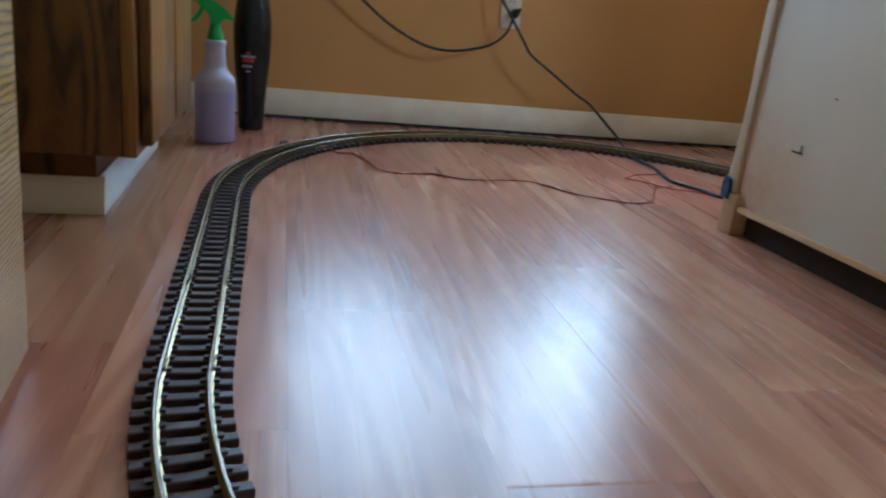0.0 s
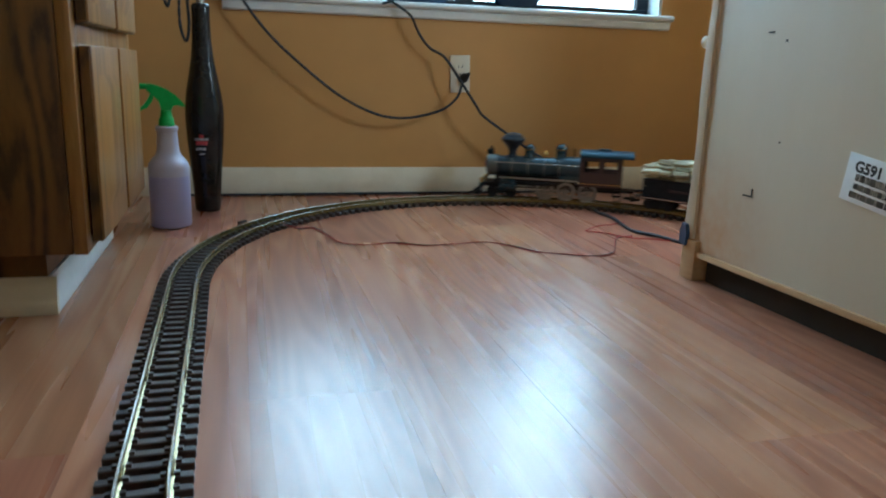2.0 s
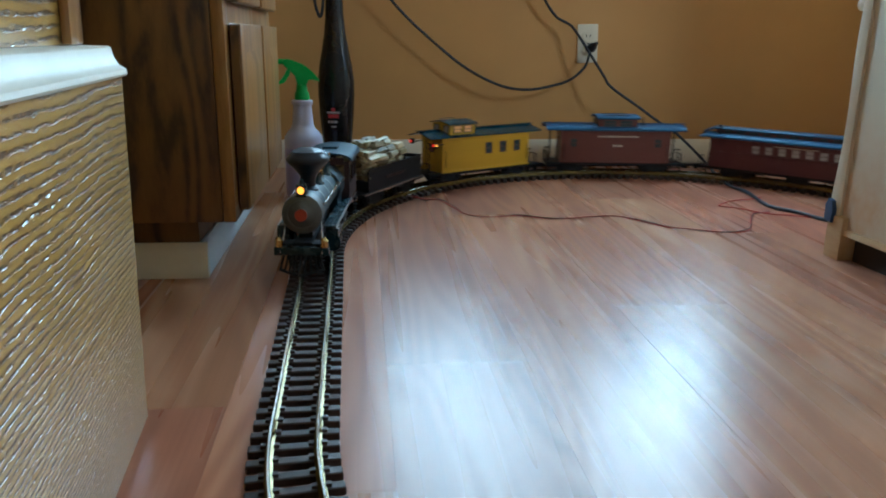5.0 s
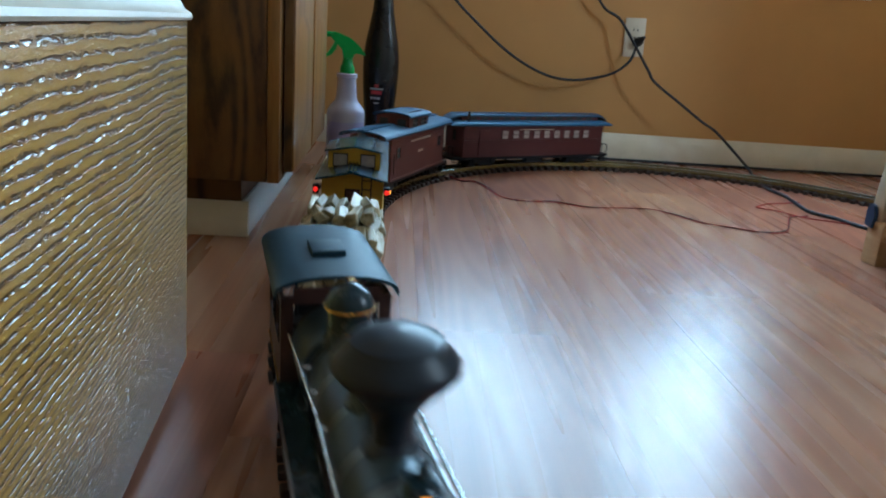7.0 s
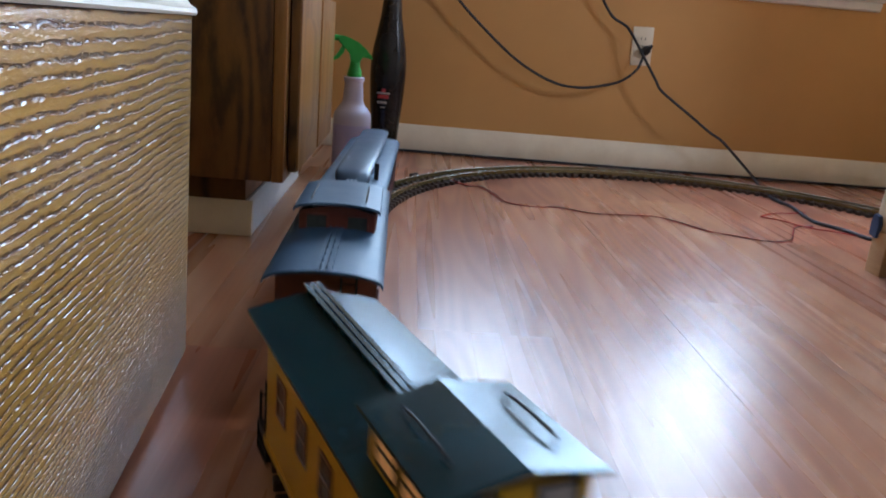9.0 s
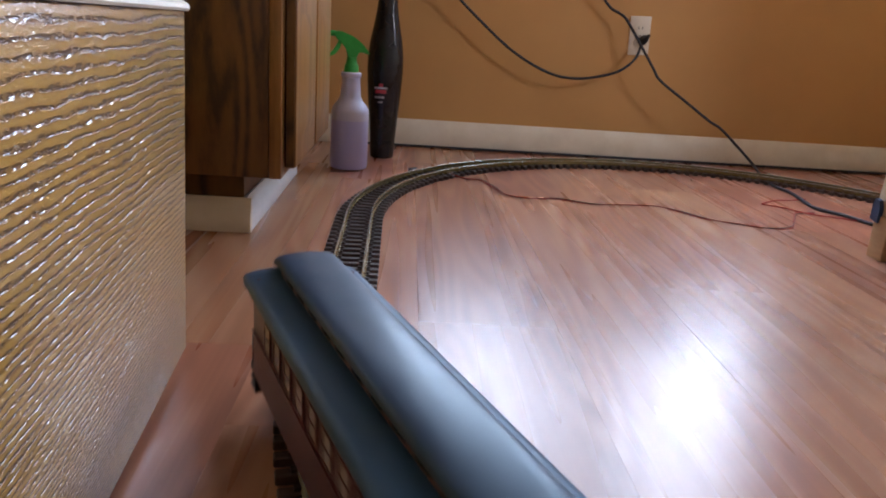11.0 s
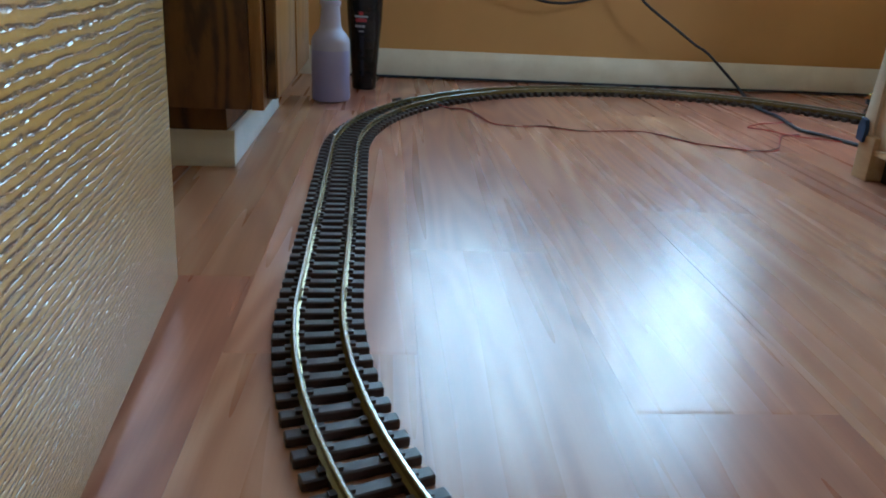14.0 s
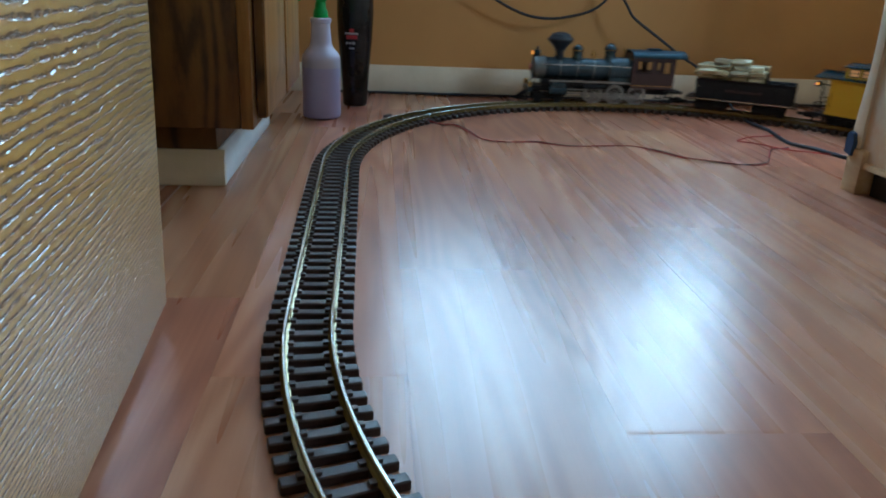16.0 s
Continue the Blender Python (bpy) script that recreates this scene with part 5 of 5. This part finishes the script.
# -- cabooses --
def car_window(side_part, x0, x1, y, z0, z1, frame_m, pane_m, s):
    """A framed pane standing 1 mm proud of a side wall (normal along y)."""
    bm = B()
    box(bm, x0, x1, min(y, y + s * 0.0006), max(y, y + s * 0.0006), z0, z1)
    p = part("pane", bm, pane_m, side_part)
    bm = B()
    t_ = 0.0018
    xm, zm = (x0 + x1) / 2, (z0 + z1) / 2
    for a in ((x0 - t_, x1 + t_, z0 - t_, z0), (x0 - t_, x1 + t_, z1, z1 + t_), (x0 - t_, x0, z0, z1), (x1, x1 + t_, z0, z1), (x0, x1, zm - 0.0006, zm + 0.0006)):
        box(bm, a[0], a[1], min(y, y + s * 0.0014), max(y, y + s * 0.0014), a[2], a[3])
    part("window_frame", bm, frame_m, side_part)


def end_window(end_part, x, way, y0, y1, z0, z1, frame_m, pane_m):
    bm = B()
    box(bm, min(x, x + way * 0.0006), max(x, x + way * 0.0006), y0, y1, z0, z1)
    part("pane", bm, pane_m, end_part)
    bm = B()
    t_ = 0.0018
    for a in ((y0 - t_, y1 + t_, z0 - t_, z0), (y0 - t_, y1 + t_, z1, z1 + t_), (y0 - t_, y0, z0, z1), (y1, y1 + t_, z0, z1)):
        box(bm, min(x, x + way * 0.0014), max(x, x + way * 0.0014), a[0], a[1], a[2], a[3])
    part("window_frame", bm, frame_m, end_part)


def caboose(name, label, x_front, x_rear, cup, body_m, roof_m, trim_m, side_windows, lit, peaked, letter_bars):
    """x_front, x_rear: ends of the body; cup: ends of the cupola."""
    car = thing(name, pose(0, 0, 0.0212), label, "caboose", group="train")
    W, Z0, Z1 = 0.048, 0.030, 0.124
    bm = B()
    box(bm, x_rear - 0.040, x_front + 0.040, -0.046, 0.046, 0.022, 0.0298, 0.001)
    part("underframe", bm, M["black"], car)
    for s in (-1, 1):
        bm = B()
        box(bm, x_rear, x_front, min(s * W, s * (W - 0.003)), max(s * W, s * (W - 0.003)), Z0, Z1)
        n = int((x_front - x_rear) / 0.0065)
        side = part("side_wall", bm, M[body_m], car)
        bm = B()
        box(bm, -0.00285, 0.00285, -0.0003, 0.0003, Z0 + 0.001, Z1 - 0.001)
        board = mesh_of(bm, "board", M[body_m], False)
        for i in range(n):
            ob = new("board", board)
            ob.parent = side
            ob.location = (x_rear + (i + 0.5) * (x_front - x_rear) / n, s * (W + 0.0002), 0)
        for xa, xb, za, zb in side_windows:
            car_window(side, xa, xb, s * (W + 0.0006), za, zb, M["pane_brown"] if peaked else M[trim_m], M["pane"], s)
        bm = B()
        box(bm, x_rear - 0.001, x_front + 0.001, s * (W + 0.001) - 0.0012, s * (W + 0.001) + 0.0012, Z1 - 0.006, Z1 - 0.001)
        box(bm, x_rear - 0.001, x_front + 0.001, s * (W + 0.001) - 0.0012, s * (W + 0.001) + 0.0012, Z0, Z0 + 0.005)
        part("belt_rail", bm, M[body_m if not peaked else "yellow"], side)
        if letter_bars:
            bm = B()
            xm = (x_front + x_rear) / 2 - 0.01
            for i in range(18):
                box(bm, xm + 0.060 - i * 0.0068, xm + 0.0645 - i * 0.0068, s * (W + 0.0009) - 0.0003, s * (W + 0.0009) + 0.0003, Z1 - 0.019, Z1 - 0.0145)
            for i in range(5):
                box(bm, xm + 0.014 - i * 0.0062, xm + 0.0185 - i * 0.0062, s * (W + 0.0009) - 0.0003, s * (W + 0.0009) + 0.0003, Z1 - 0.047, Z1 - 0.041)
            part("lettering", bm, M["letter"], side, "small cream lettering bars", False)
        for x in (x_front - 0.010, x_rear + 0.010):
            bm = B()
            tube(bm, [Vector((x, s * (W + 0.0035), Z0 + 0.016)), Vector((x, s * (W + 0.0035), Z0 + 0.058))], 0.0010, 6)
            part("grab_iron", bm, M["black"], side)
    for x, way in ((x_front, 1), (x_rear, -1)):
        bm = B()
        g = W - 0.003
        k = 0.5 if peaked else 0.82
        extrude_x(bm, [(-g, Z0), (g, Z0), (g, Z1), (g / 2, Z1 + 0.0105 * k), (0, Z1 + 0.0105), (-g / 2, Z1 + 0.0105 * k), (-g, Z1)], min(x, x - way * 0.003), max(x, x - way * 0.003))
        end = part("end_wall", bm, M[body_m], car)
        bm = B()
        box(bm, min(x, x + way * 0.0008), max(x, x + way * 0.0008), -0.014, 0.014, Z0 + 0.001, Z1 - 0.012)
        part("end_door", bm, M[body_m], end)
        end_window(end, x + way * 0.0008, way, -0.010, 0.010, Z1 - 0.040, Z1 - 0.022, M[trim_m], M["pane_brown"] if peaked else M["pane"])
        # ladder, railing, brake stand on the platform
        bm = B()
        for y in (0.016, 0.030):
            tube(bm, [Vector((x + way * 0.030, y * way, Z0)), Vector((x + way * 0.030, y * way, Z1 + 0.006))], 0.0013, 6)
        for i in range(7):
            z = Z0 + 0.010 + i * 0.014
            tube(bm, [Vector((x + way * 0.030, 0.016 * way, z)), Vector((x + way * 0.030, 0.030 * way, z))], 0.0010, 6)
        part("ladder", bm, M["black"], car)
        bm = B()
        for y in (-0.044, -0.034, 0.034, 0.044, 0.010):
            tube(bm, [Vector((x + way * 0.037, y, 0.0298)), Vector((x + way * 0.037, y, 0.056))], 0.0012, 6)
        tube(bm, smooth_line([(x + way * 0.037, -0.045, 0.050), (x + way * 0.037, -0.030, 0.058), (x + way * 0.037, 0.0, 0.052), (x + way * 0.037, 0.030, 0.058), (x + way * 0.037, 0.045, 0.050)]), 0.0012, 6)
        part("end_railing", bm, M["black"], car)
        bm = B()
        tube(bm, [Vector((x + way * 0.034, -0.012 * way, 0.0298)), Vector((x + way * 0.034, -0.012 * way, 0.066))], 0.0012, 6)
        part("brake_stand", bm, M["black"], car)
        bm = B()
        tube(bm, [Vector((x + way * 0.034 + 0.008 * math.cos(k * 0.5236), -0.012 * way + 0.008 * math.sin(k * 0.5236), 0.0665)) for k in range(13)], 0.0010, 6)
        part("brake_wheel", bm, M["black"], car)
        for s in (-1, 1):
            bm = B()
            for z in (0.006, 0.015):
                box(bm, min(x + way * 0.006, x + way * 0.036), max(x + way * 0.006, x + way * 0.036), s * 0.042 - 0.005, s * 0.042 + 0.005, z, z + 0.0018)
            for q in (0.006, 0.035):
                box(bm, x + way * q - 0.001, x + way * q + 0.001, s * 0.042 - 0.005, s * 0.042 + 0.005, 0.006, 0.0298)
            part("platform_steps", bm, M["black"], car)
        coupler(car, x + way * 0.040, way)
    # roof: peaked or arched, with three running boards
    w = W + 0.007
    if peaked:
        bm = B()
        extrude_x(bm, [(w, Z1), (w, Z1 + 0.0028), (0.0, Z1 + 0.0155), (-w, Z1 + 0.0028), (-w, Z1), (0.0, Z1 + 0.012)], x_rear - 0.044, x_front + 0.044)
        roof = part("roof", bm, M[roof_m], car, "", False)
        top = Z1 + 0.0155
    else:
        roof = arched_roof("roof", x_rear - 0.044, x_front + 0.044, w, Z1, 0.013, 0.0028, M[roof_m], car)
        top = Z1 + 0.0158
    for y in (-0.0055, 0.0, 0.0055):
        for xa, xb in ((x_rear - 0.052, cup[1] - 0.006), (cup[0] + 0.006, x_front + 0.052)):
            bm = B()
            box(bm, xa, xb, y - 0.0018, y + 0.0018, top + 0.0012, top + 0.0028)
            part("roof_walk", bm, M[roof_m], roof)
    x = x_rear - 0.04
    while x < x_front + 0.045:
        if x < cup[1] - 0.01 or x > cup[0] + 0.01:
            bm = B()
            box(bm, x, x + 0.0022, -0.008, 0.008, top - 0.003, top + 0.0012)
            part("roof_cleat", bm, M[roof_m], roof)
        x += 0.022
    # cupola
    cz0, cz1, cw = Z1 + 0.002, Z1 + 0.033, 0.041
    for s in (-1, 1):
        bm = B()
        box(bm, cup[1], cup[0], min(s * cw, s * (cw - 0.0025)), max(s * cw, s * (cw - 0.0025)), cz0, cz1)
        side = part("cupola_side", bm, M[body_m], car)
        span = cup[0] - cup[1]
        for f0, f1 in ((0.14, 0.44), (0.56, 0.86)):
            car_window(side, cup[1] + span * f0, cup[1] + span * f1, s * cw, cz0 + 0.010, cz1 - 0.004, M[trim_m], M["warm_pane"] if lit else M["pane"], s)
    for x, way in ((cup[0], 1), (cup[1], -1)):
        bm = B()
        g = cw - 0.0025
        k = 0.5 if peaked else 0.82
        extrude_x(bm, [(-g, cz0), (g, cz0), (g, cz1), (g / 2, cz1 + 0.0068 * k), (0, cz1 + 0.0068), (-g / 2, cz1 + 0.0068 * k), (-g, cz1)], min(x, x - way * 0.0025), max(x, x - way * 0.0025))
        end = part("cupola_end", bm, M[body_m], car)
        for y in (-0.022, 0.022):
            end_window(end, x, way, y - 0.0105, y + 0.0105, cz0 + 0.0085, cz1 - 0.004, M[trim_m], M["pane_pale"] if body_m == "yellow" else M["pane"])
    if peaked:
        bm = B()
        cw2 = cw + 0.006
        extrude_x(bm, [(cw2, cz1), (cw2, cz1 + 0.0025), (0.0, cz1 + 0.011), (-cw2, cz1 + 0.0025), (-cw2, cz1), (0.0, cz1 + 0.008)], cup[1] - 0.007, cup[0] + 0.007)
        cr = part("cupola_roof", bm, M[roof_m], car, "", False)
    else:
        cr = arched_roof("cupola_roof", cup[1] - 0.007, cup[0] + 0.007, cw + 0.006, cz1, 0.009, 0.0025, M[roof_m], car)
    for s in (-1, 1):
        bm = B()
        tube(bm, smooth_line([(cup[1] + 0.02, s * 0.030, cz1 + 0.004), (cup[1] + 0.02, s * 0.030, cz1 + 0.010), (cup[0] - 0.02, s * 0.030, cz1 + 0.010), (cup[0] - 0.02, s * 0.030, cz1 + 0.004)], 4), 0.0011, 6)
        part("grab_rail", bm, M["black"], cr)
    bm = B()
    cyl(bm, (cup[1] - 0.022, 0.018, top + 0.006), "z", 0.0022, 0.026, seg=12)
    cyl(bm, (cup[1] - 0.022, 0.018, top + 0.0195), "z", 0.0032, 0.002, seg=12)
    part("smoke_jack", bm, M["black"], roof)
    truck(car, x_front - 0.035, 0.026)
    truck(car, x_rear + 0.035, 0.026)
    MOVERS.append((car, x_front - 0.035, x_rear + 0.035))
    return car


yel = caboose("yellow_caboose", "bright yellow toy caboose with dark green roofs and red markers", -0.772, -1.082, (-0.803, -0.886), "yellow", "roof_green", "black",
              [(-1.046, -1.026, 0.074, 0.102), (-0.994, -0.974, 0.074, 0.102), (-0.942, -0.922, 0.074, 0.102)], True, True, False)
for s in (-1, 1):
    bm = B()
    box(bm, -0.750, -0.738, s * 0.0545 - 0.0045, s * 0.0545 + 0.0045, 0.101, 0.115, 0.001)
    box(bm, -0.774, -0.748, s * 0.0495 - 0.001, s * 0.0495 + 0.001, 0.106, 0.109)
    lamp = part("marker_lamp", bm, M["black"], yel, "black marker lamp with lit lens")
    bm = B()
    cyl(bm, (-0.7372, s * 0.0545, 0.108), "x", 0.0036, 0.002, seg=16)
    part("lens", bm, M["red_lit"], lamp, "glowing red lens")
    if s > 0:
        bm = B()
        cyl(bm, (-0.744, 0.0595, 0.108), "y", 0.0030, 0.002, seg=16)
        part("side_lens", bm, M["warm_lit"], lamp, "glowing amber lens")
red = caboose("red_caboose", "oxide red toy caboose with slate blue arched roofs", -1.215, -1.540, (-1.325, -1.440), "car_red", "roof_grey", "car_red",
              [(-1.262, -1.244, 0.077, 0.100), (-1.512, -1.494, 0.077, 0.100)], False, False, True)

# -- coach --
coach = thing("passenger_coach", pose(0, 0, 0.0212), "dark burgundy toy passenger coach with a navy clerestory roof", "coach", group="train")
KX0, KX1, KW, KZ0, KZ1 = -2.165, -1.680, 0.048, 0.028, 0.112
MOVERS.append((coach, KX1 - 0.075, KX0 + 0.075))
bm = B()
box(bm, KX0 - 0.032, KX1 + 0.032, -0.045, 0.045, 0.020, 0.0278, 0.001)
part("underframe", bm, M["black"], coach)
for s in (-1, 1):
    bm = B()
    box(bm, KX0, KX1, min(s * KW, s * (KW - 0.003)), max(s * KW, s * (KW - 0.003)), KZ0, KZ1)
    side = part("side_wall", bm, M["coach_red"], coach)
    bm = B()
    box(bm, -0.0033, 0.0033, -0.0003, 0.0003, KZ0 + 0.002, KZ0 + 0.040)
    board = mesh_of(bm, "board", M["coach_red"], False)
    for i in range(64):
        ob = new("board", board)
        ob.parent = side
        ob.location = (KX0 + (i + 0.5) * (KX1 - KX0) / 64, s * (KW + 0.0002), 0)
    for k in range(9):
        x = -2.110 + k * 0.036
        car_window(side, x, x + 0.019, s * (KW + 0.0004), 0.078, 0.099, M["coach_red"], M["pane_pale"], s)
    bm = B()
    box(bm, KX0, KX1, s * (KW + 0.0012) - 0.0012, s * (KW + 0.0012) + 0.0012, 0.071, 0.074)
    box(bm, KX0, KX1, s * (KW + 0.0012) - 0.0012, s * (KW + 0.0012) + 0.0012, 0.104, 0.110)
    part("belt_rail", bm, M["coach_red"], side)
    bm = B()
    for x, w_ in ((-1.745, 0.034),):
        box(bm, x - w_ / 2, x + w_ / 2, s * (KW + 0.0010) - 0.0008, s * (KW + 0.0010) + 0.0008, KZ0 + 0.002, 0.100)
    part("baggage_door", bm, M["coach_red"], side)
    bm = B()
    for i in range(16):
        box(bm, -1.98 + i * 0.0075, -1.975 + i * 0.0075, s * (KW + 0.0006) - 0.0003, s * (KW + 0.0006) + 0.0003, 0.101, 0.1035)
    part("lettering", bm, M["letter"], side, "small cream lettering bars", False)
    # underfloor truss rods and box
    bm = B()
    tube(bm, [Vector((KX0 + 0.13, s * 0.036, 0.022)), Vector((KX0 + 0.19, s * 0.036, 0.008)), Vector((KX1 - 0.19, s * 0.036, 0.008)), Vector((KX1 - 0.13, s * 0.036, 0.022))], 0.0016, 6)
    box(bm, -1.96, -1.90, s * 0.030 - 0.008, s * 0.030 + 0.008, 0.008, 0.020, 0.001)
    part("truss_rod", bm, M["black"], coach)
for x, way in ((KX1, 1), (KX0, -1)):
    bm = B()
    box(bm, min(x, x - way * 0.003), max(x, x - way * 0.003), -KW + 0.003, KW - 0.003, KZ0, KZ1 + 0.010)
    end = part("end_wall", bm, M["coach_red"], coach)
    end_window(end, x, way, -0.009, 0.009, 0.068, 0.096, M["coach_red"], M["pane"])
    bm = B()
    for y in (-0.043, -0.020, 0.020, 0.043):
        tube(bm, [Vector((x + way * 0.029, y, 0.0278)), Vector((x + way * 0.029, y, 0.056))], 0.0013, 6)
    for a, c in ((-0.043, -0.020), (0.020, 0.043)):
        tube(bm, [Vector((x + way * 0.029, a, 0.055)), Vector((x + way * 0.029, c, 0.055))], 0.0013, 6)
    part("end_railing", bm, M["black"], coach)
    for s in (-1, 1):
        bm = B()
        for z in (0.006, 0.014):
            box(bm, min(x + way * 0.006, x + way * 0.028), max(x + way * 0.006, x + way * 0.028), s * 0.041 - 0.005, s * 0.041 + 0.005, z, z + 0.0018)
        box(bm, x + way * 0.006 - 0.001, x + way * 0.006 + 0.001, s * 0.041 - 0.005, s * 0.041 + 0.005, 0.006, 0.0278)
        part("platform_steps", bm, M["black"], coach)
    coupler(coach, x + way * 0.032, way)
# lower roof with drooping ends, clerestory with its own windows
bm = B()
secs = []
for x, dz in ((KX0 - 0.040, -0.010), (KX0 - 0.028, -0.003), (KX0 - 0.010, 0.0), (KX1 + 0.010, 0.0), (KX1 + 0.028, -0.003), (KX1 + 0.040, -0.010)):
    ww = 0.054 * (1.0 if dz == 0 else 0.97 if dz > -0.005 else 0.86)
    secs.append([bm.verts.new((x, y, max(KZ1, z + dz * (z - KZ1) / 0.013))) for y, z in arc(ww, KZ1 + 0.0025, 0.011)] + [bm.verts.new((x, -ww, KZ1)), bm.verts.new((x, ww, KZ1))])
for a, c in zip(secs, secs[1:]):
    n = len(a)
    for i in range(n):
        j = (i + 1) % n
        bm.faces.new((a[i], a[j], c[j], c[i]))
bm.faces.new(secs[0])
bm.faces.new(list(reversed(secs[-1])))
kroof = part("roof", bm, M["roof_grey"], coach, "slate blue lower roof")
bm = B()
box(bm, KX0 + 0.004, KX1 - 0.004, -0.024, 0.024, KZ1 + 0.008, KZ1 + 0.022)
cl = part("clerestory", bm, M["coach_red"], coach)
for s in (-1, 1):
    for k in range(12):
        bm = B()
        x = KX0 + 0.028 + k * 0.037
        box(bm, x, x + 0.022, s * 0.0243 - 0.0005, s * 0.0243 + 0.0005, KZ1 + 0.0145, KZ1 + 0.0205)
        part("clerestory_pane", bm, M["pane"], cl)
bm = B()
secs = []
for x, dz, f in ((KX0 - 0.036, -0.014, 0.7), (KX0 - 0.022, -0.007, 0.9), (KX0 - 0.004, 0.0, 1.0), (KX1 + 0.004, 0.0, 1.0), (KX1 + 0.022, -0.007, 0.9), (KX1 + 0.036, -0.014, 0.7)):
    secs.append([bm.verts.new((x, y, z + dz)) for y, z in arc(0.028 * f, KZ1 + 0.0245, 0.0065)] + [bm.verts.new((x, -0.028 * f, KZ1 + 0.0222 + dz)), bm.verts.new((x, 0.028 * f, KZ1 + 0.0222 + dz))])
for a, c in zip(secs, secs[1:]):
    n = len(a)
    for i in range(n):
        j = (i + 1) % n
        bm.faces.new((a[i], a[j], c[j], c[i]))
bm.faces.new(secs[0])
bm.faces.new(list(reversed(secs[-1])))
part("clerestory_roof", bm, M["roof_navy"], coach, "navy clerestory roof")
bm = B()
cyl(bm, (KX1 - 0.02, 0.034, KZ1 + 0.022), "z", 0.0035, 0.030, seg=14)
part("stove_pipe", bm, M["black"], kroof)
truck(coach, KX1 - 0.075, 0.030)
truck(coach, KX0 + 0.075, 0.030)

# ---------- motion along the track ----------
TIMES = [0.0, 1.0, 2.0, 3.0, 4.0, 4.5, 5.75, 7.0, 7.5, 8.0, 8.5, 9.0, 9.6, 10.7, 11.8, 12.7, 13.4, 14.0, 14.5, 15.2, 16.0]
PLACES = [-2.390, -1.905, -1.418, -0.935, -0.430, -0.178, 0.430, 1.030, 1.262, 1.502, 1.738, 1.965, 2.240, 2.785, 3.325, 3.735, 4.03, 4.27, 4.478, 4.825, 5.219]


def travelled(t):
    """Place of the chimney along the loop at t, by a monotone cubic."""
    n = len(TIMES)
    d = [(PLACES[i + 1] - PLACES[i]) / (TIMES[i + 1] - TIMES[i]) for i in range(n - 1)]
    m = [d[0]] + [2 * a * c / (a + c) for a, c in zip(d, d[1:])] + [d[-1]]
    i = min(max(sum(1 for q in TIMES if q <= t) - 1, 0), n - 2)
    h = TIMES[i + 1] - TIMES[i]
    u = (t - TIMES[i]) / h
    return ((2 * u ** 3 - 3 * u ** 2 + 1) * PLACES[i] + (u ** 3 - 2 * u ** 2 + u) * h * m[i] + (-2 * u ** 3 + 3 * u ** 2) * PLACES[i + 1] + (u ** 3 - u ** 2) * h * m[i + 1])


def on_track(s, front, rear):
    p1, p2 = track(s + front)[0], track(s + rear)[0]
    d = (p1 - p2).normalized()
    o = p1 - d * front
    return Matrix.Translation((o.x, o.y, RAIL)) @ Matrix.Rotation(math.atan2(d.y, d.x), 4, "Z")


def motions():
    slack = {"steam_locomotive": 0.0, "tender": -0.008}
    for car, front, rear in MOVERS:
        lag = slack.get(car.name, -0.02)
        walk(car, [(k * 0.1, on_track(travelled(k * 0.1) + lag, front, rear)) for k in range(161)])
    for ax, place, radius in WHEELS:
        step = 2 if radius > 0.02 else 1
        walk(ax, [(k / FPS, Matrix.Translation(place) @ Matrix.Rotation(travelled(k / FPS) / radius % (4 * math.pi), 4, "Y")) for k in range(0, 481, step)])
    for rod, place, crank, radius, phase in RODS:
        rows = []
        for k in range(0, 481):
            a = travelled(k / FPS) / radius + phase
            rows.append((k / FPS, Matrix.Translation((place[0] + crank * math.sin(a), place[1], place[2] + crank * math.cos(a)))))
        walk(rod, rows)


motions()
